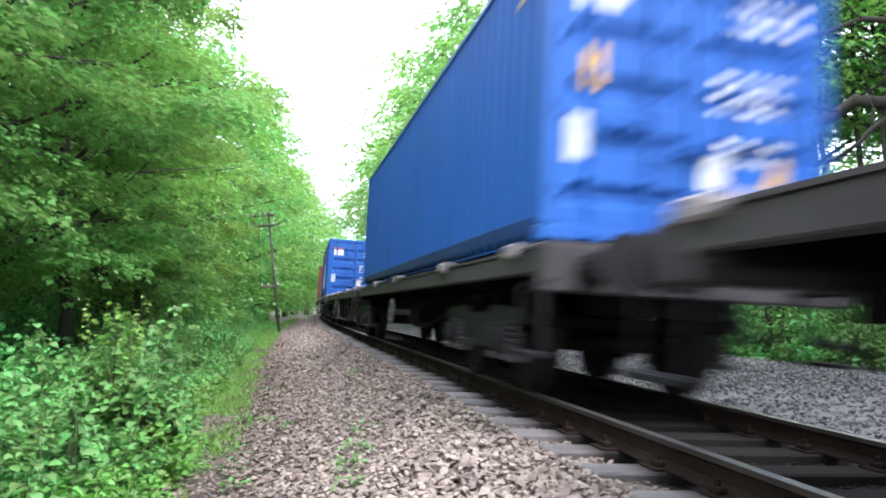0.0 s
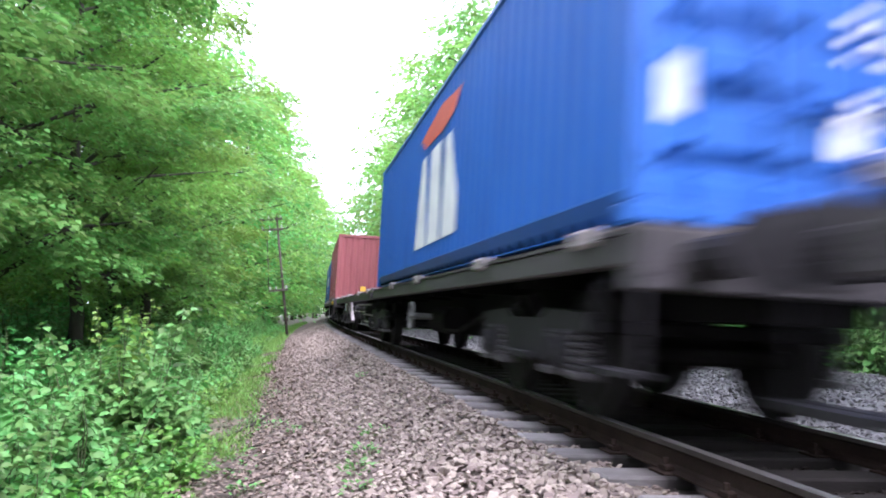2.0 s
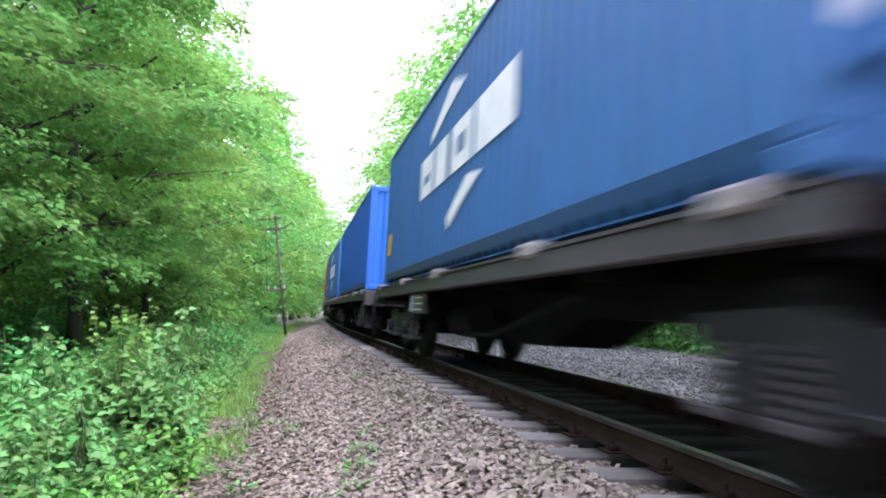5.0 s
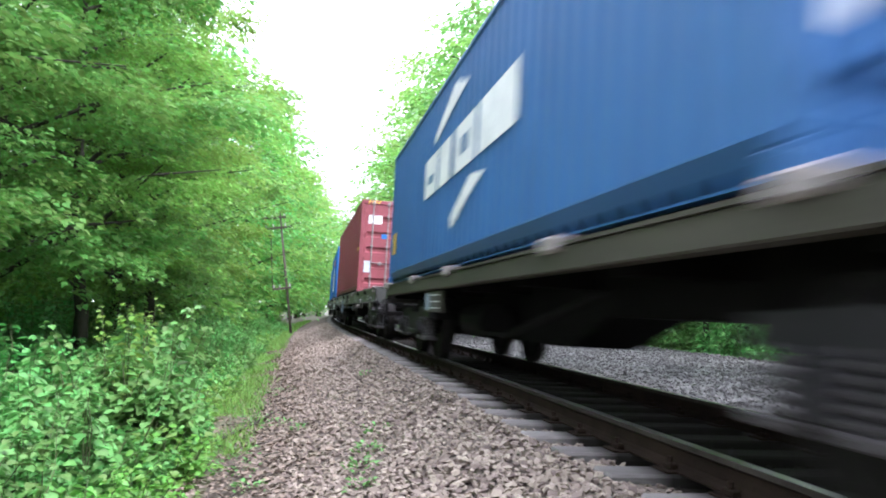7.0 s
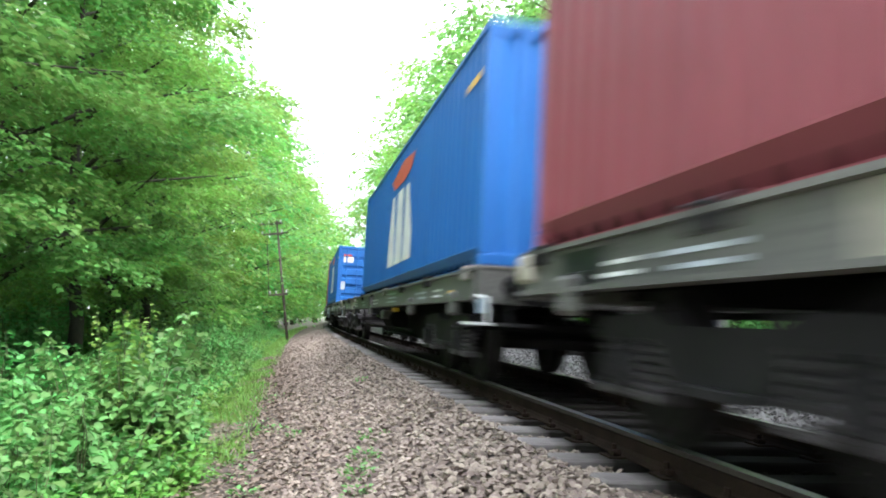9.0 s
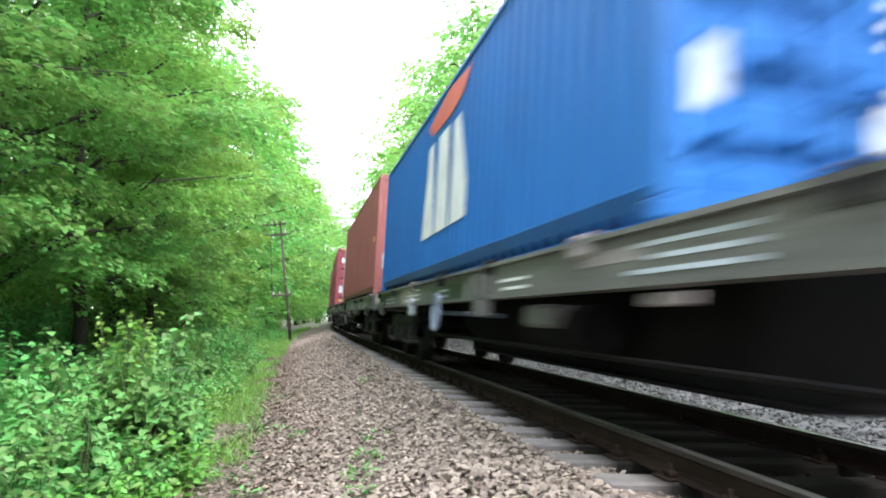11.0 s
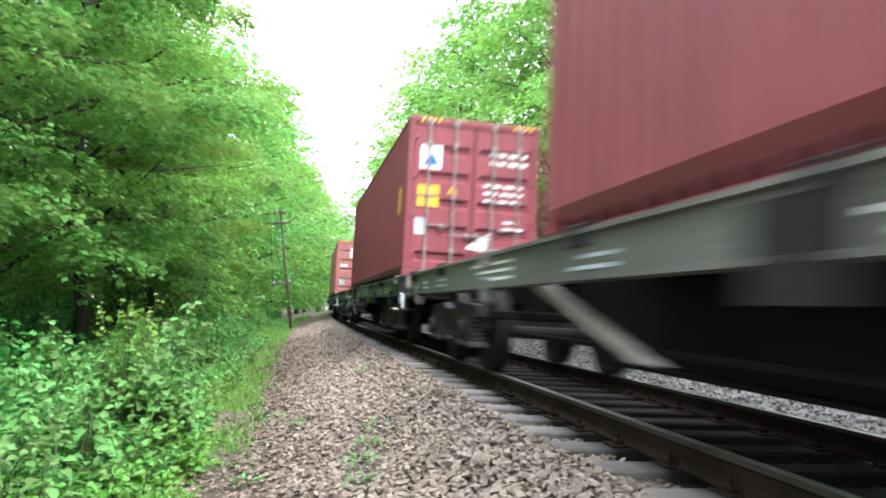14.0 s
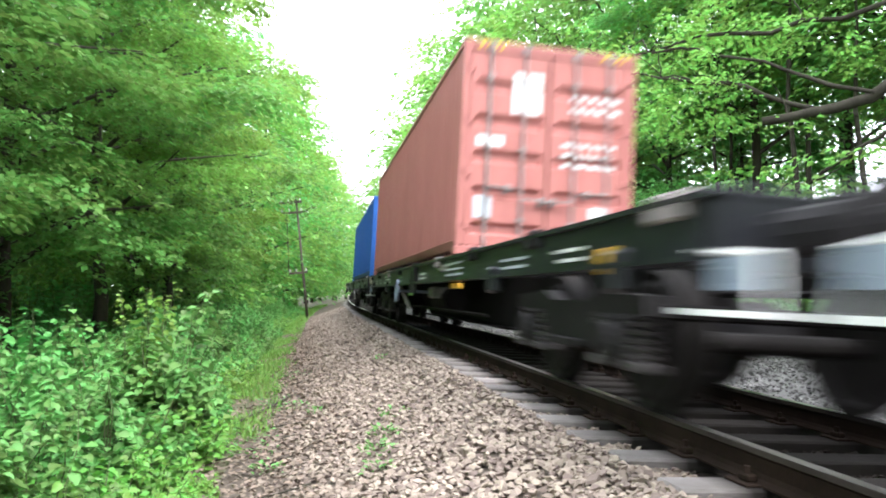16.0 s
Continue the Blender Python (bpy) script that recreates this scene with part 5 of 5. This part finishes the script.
def grass():
    rng = np.random.default_rng(31)
    k = 26000
    s = 8.0 + 73 * rng.random(k) ** 1.1
    u = -3.9 + rng.normal(0, 0.26, k)
    clump = np.array([noise.noise(Vector((a * 0.5, b * 1.2, 0))) for a, b in zip(s, u)])
    keep = (clump > np.where(s < 13, 0.05, -0.12)) & (u < -3.35)
    s, u = s[keep], u[keep]
    base = np.array([on_line(a, b, ground_z(b) - 0.02)[:] for a, b in zip(s, u)])
    n = len(s)
    way = np.stack([rng.normal(0, 0.6, n), rng.normal(0, 0.6, n), np.ones(n)], 1)
    up = np.stack([rng.normal(0, 1, n), rng.normal(0, 1, n), rng.normal(0, 0.2, n)], 1)
    ob = leaf_mesh("grass", base, way, up, rng.uniform(0.06, 0.2, n) * (1 + s / 90), GRASS, 0.085)
    tagged(ob, "strip of light green grass along the ballast edge", "grass", kind="stuff")
    # herbs that cover the soil under the shrubs
    k = 36000
    s = -10.0 + 74 * rng.random(k) ** 1.25
    u = np.where(rng.random(k) < 0.7, -4.15 - 4.5 * rng.random(k) ** 1.2, 8.0 + 5 * rng.random(k))
    z = np.array([ground_z(b) for b in u]) + rng.uniform(0, 0.3, k)
    base = np.array([on_line(a, b, c)[:] for a, b, c in zip(s, u, z)])
    a2 = rng.uniform(0, 6.28, k)
    ob = leaf_mesh("ground_herbs", base, np.stack([np.cos(a2), np.sin(a2), rng.uniform(-0.3, 0.5, k)], 1), np.stack([rng.normal(0, 0.4, k), rng.normal(0, 0.4, k), np.ones(k)], 1),
                   rng.uniform(0.05, 0.12, k) * (1 + s / 60), LEAF_SHRUB, 0.75)
    tagged(ob, "low green herbs covering the forest floor", "herbs", kind="stuff")
    # dead leaves and bits on the foot of the ballast
    k = 17000
    s = -6.0 + 38 * rng.random(k) ** 1.1
    u = -3.35 + rng.normal(0, 0.42, k)
    base = np.array([on_line(a, b, ground_z(b) + 0.012 + 0.02 * c)[:] for a, b, c in zip(s, u, rng.random(k))])
    a2 = rng.uniform(0, 6.28, k)
    ob = leaf_mesh("dead_leaves", base, np.stack([np.cos(a2), np.sin(a2), rng.uniform(-0.2, 0.25, k)], 1), np.stack([rng.normal(0, 0.25, k), rng.normal(0, 0.25, k), np.ones(k)], 1),
                   rng.uniform(0.03, 0.095, k), LITTER, 0.6)
    tagged(ob, "brown dead leaves and chips at the ballast's foot", "leaf litter", kind="stuff")


def weeds():
    """Small green weeds that grow between the stones."""
    rng = np.random.default_rng(41)
    at, way = [], []
    for s, u, n, r in ((6.2, -2.35, 60, 0.16), (5.7, -2.45, 50, 0.14), (5.2, -2.5, 40, 0.12), (6.4, -3.35, 40, 0.14), (9.5, -3.2, 50, 0.2), (8.7, -2.9, 30, 0.12), (11.5, -1.9, 30, 0.12),
                       (5.0, -3.45, 60, 0.2), (7.3, -3.5, 60, 0.25), (4.6, -3.6, 60, 0.2), (10.2, -3.4, 60, 0.3), (13.0, -3.2, 60, 0.4), (6.9, -2.2, 30, 0.15), (8.0, -3.6, 60, 0.3)):
        p = on_line(s, u, ground_z(u))
        a2 = rng.uniform(0, 6.28, n)
        q = rng.random(n) ** 0.5 * r
        at.append(np.stack([p.x + np.cos(a2) * q, p.y + np.sin(a2) * q * 1.4, p.z + rng.uniform(0, 0.07, n)], 1))
        way.append(np.stack([np.cos(a2), np.sin(a2), rng.uniform(0, 0.9, n)], 1))
    at, way = np.concatenate(at), np.concatenate(way)
    n = len(at)
    ob = leaf_mesh("weeds", at, way, np.stack([rng.normal(0, 0.4, n), rng.normal(0, 0.4, n), np.ones(n)], 1), rng.uniform(0.025, 0.06, n), LEAF_SHRUB, 0.6, oval=True)
    tagged(ob, "small green weeds growing between ballast stones", "weeds", kind="stuff")


def twigs():
    """Thin dead twigs scattered on the foot of the ballast."""
    rng = random.Random(77)
    for i in range(16):
        s, u = 4.6 + i * 0.5 + rng.uniform(-0.2, 0.2), rng.uniform(-3.95, -3.0)
        a, ln = rng.uniform(0, 6.28), rng.uniform(0.15, 0.5)
        bm = bmesh.new()
        pts = [on_line(s + math.sin(a) * ln * f, u + math.cos(a) * ln * f + rng.uniform(-0.02, 0.02), ground_z(u + math.cos(a) * ln * f) + 0.03) for f in (-0.5, 0, 0.5)]
        tube(bm, pts, [0.008, 0.007, 0.004], 5)
        ob = part("twig", bm, BARK, None, smooth=True)
        tagged(ob, "thin dead brown twig lying on leaf litter", "twig", "twigs on the verge", "thing")


def fallen_twig():
    bm = bmesh.new()
    pts = [on_line(s, u, ground_z(u) + h) for s, u, h in ((8.3, -4.3, 0.02), (8.9, -3.95, 0.05), (9.7, -3.55, 0.06), (10.6, -3.2, 0.05))]
    tube(bm, pts, [0.02, 0.022, 0.018, 0.008], 6)
    tube(bm, [pts[1], pts[1] + Vector((0.3, -0.35, 0.02)), pts[1] + Vector((0.45, -0.8, -0.03))], [0.014, 0.01, 0.004], 5)
    tube(bm, [pts[2], pts[2] + Vector((0.3, 0.1, 0.05))], [0.01, 0.004], 5)
    ob = part("fallen_branch", bm, BARK, None, smooth=True)
    tagged(ob, "dead brown branch lying at the ballast's foot", "branch", kind="thing")


def crooked(bm, points, radii, rng, sides=8):
    """A limb that wanders between its points."""
    pts, rad = [], []
    for i in range(len(points) - 1):
        a, b = Vector(points[i]), Vector(points[i + 1])
        for k in range(4):
            f = k / 4
            j = (b - a).length * 0.035
            pts.append(a.lerp(b, f) + Vector([rng.normal(0, j) for _ in range(3)]) * (i + k > 0))
            rad.append((radii[i] + (radii[i + 1] - radii[i]) * f) * rng.uniform(0.9, 1.15))
    tube(bm, pts + [Vector(points[-1])], rad + [radii[-1]], sides)
    return pts


def overhanging_bough():
    """The heavy bough that reaches in from a tree outside the view."""
    top = new("oak_tree")
    tagged(top, "old oak with a heavy bare bough reaching toward the track", "tree", kind="thing")
    bm = bmesh.new()
    tube(bm, [(12.2, 5.0, -1.2), (12.1, 5.0, 2.0), (12.0, 5.1, 5.0), (11.7, 5.3, 9.0), (11.5, 5.5, 13.0)], [0.5, 0.38, 0.33, 0.22, 0.08], 12)
    rng = np.random.default_rng(52)
    limbs = [crooked(bm, [(12.0, 5.0, 4.5), (10.6, 6.6, 4.3), (9.2, 8.2, 3.95), (8.1, 9.3, 3.7), (7.0, 10.2, 3.5)], [0.17, 0.13, 0.105, 0.095, 0.075], rng, 10),
             crooked(bm, [(7.6, 9.7, 3.6), (6.7, 10.8, 4.3), (5.9, 12.3, 4.9), (5.4, 13.6, 5.2)], [0.045, 0.034, 0.022, 0.01], rng),
             crooked(bm, [(8.2, 9.2, 3.75), (6.9, 11.2, 4.9), (6.0, 12.6, 5.5), (5.4, 14.5, 6.0)], [0.036, 0.027, 0.019, 0.008], rng, 7),
             crooked(bm, [(9.0, 8.4, 3.9), (8.3, 8.9, 3.2), (7.6, 9.6, 2.6), (7.0, 10.8, 2.1)], [0.045, 0.035, 0.025, 0.008], rng, 6),
             crooked(bm, [(11.6, 5.4, 5.4), (9.9, 7.8, 5.1), (8.3, 10.0, 5.2), (7.0, 12.0, 5.4), (6.0, 14.0, 5.8)], [0.07, 0.055, 0.045, 0.03, 0.012], rng, 7),
             crooked(bm, [(11.9, 5.1, 5.0), (10.4, 7.2, 6.0), (8.6, 9.4, 6.6), (7.2, 11.6, 7.4)], [0.07, 0.05, 0.035, 0.012], rng, 7)]
    for limb in limbs:
        for p in limb[3::2]:
            d = Vector((rng.normal(0, 0.5), rng.normal(0, 0.5), rng.uniform(-0.1, 0.7)))
            crooked(bm, [p, p + d * 0.6, p + d * 1.1 + Vector((0, 0, rng.normal(0, 0.15)))], [0.018, 0.011, 0.004], rng, 5)
    part("trunk", bm, BARK, top, "dark rough bark", smooth=True)
    rng = np.random.default_rng(51)
    spots = []
    lines = [((6.5, 11.2, 3.9), (5.0, 13.6, 4.7)), ((6.7, 11.2, 3.9), (4.9, 14.5, 5.2)), ((8.3, 10.0, 5.2), (6.0, 14.0, 5.8)), ((8.6, 9.4, 6.6), (7.2, 11.6, 7.4)), ((7.6, 9.6, 2.2), (7.0, 10.8, 1.8))]
    for i in range(220):
        a, b = lines[i % 5]
        q = Vector(a).lerp(Vector(b), rng.random()) + Vector((rng.normal(0, 0.6), rng.normal(0, 0.6), rng.normal(0.1, 0.4)))
        spots.append((q, rng.uniform(0, 6.28), rng.uniform(0.1, 0.5)))
    at, way, up, ln = sprays(rng, spots, 34, 0.9, 0.12)
    leaf_mesh("crown", at, way, up, ln, LEAF_PALE, parent=top)


def telegraph_pole(s, u, high, lean):
    top = new("telegraph_pole")
    tagged(top, "old leaning wooden telegraph pole with crossarms", "telegraph pole", kind="thing")
    bm = bmesh.new()
    tube(bm, [(0, 0, -0.4), (0, 0, high * 0.5), (0, 0, high)], [0.085, 0.07, 0.055], 9)
    part("post", bm, TIMBER, top, smooth=True)
    for z, w in ((high - 0.3, 0.9), (high - 0.9, 0.9), (high - 4.4, 0.75)):
        bm = bmesh.new()
        soft_box(bm, (-w * 1.1, -0.16, z - 0.06), (w * 0.35, -0.06, z + 0.06), 0.01)
        part("crossarm", bm, TIMBER, top)
        for x in (-w * 0.95, -w * 0.5, w * 0.25):
            bm = bmesh.new()
            tube(bm, [(x, -0.11, z + 0.06), (x, -0.11, z + 0.14), (x, -0.11, z + 0.24)], [0.02, 0.05, 0.035], 8)
            part("insulator", bm, CERAMIC, top)
    bm = bmesh.new()
    tube(bm, [(-0.8, -0.1, high - 4.4), (-0.6, -0.1, high - 0.9), (-0.1, -0.1, high - 0.9)], [0.03] * 3, 6)
    part("brace", bm, TIMBER, top)
    top.matrix_basis = Matrix.Translation(on_line(s, u, ground_z(u))) @ Euler((0, radians(-lean), 0)).to_matrix().to_4x4()


undergrowth()
grass()
weeds()
fallen_twig()
twigs()
overhanging_bough()
telegraph_pole(42, -3.45, 7.1, 5.5)
forest()
train()
sleepers()
stones()
motions()
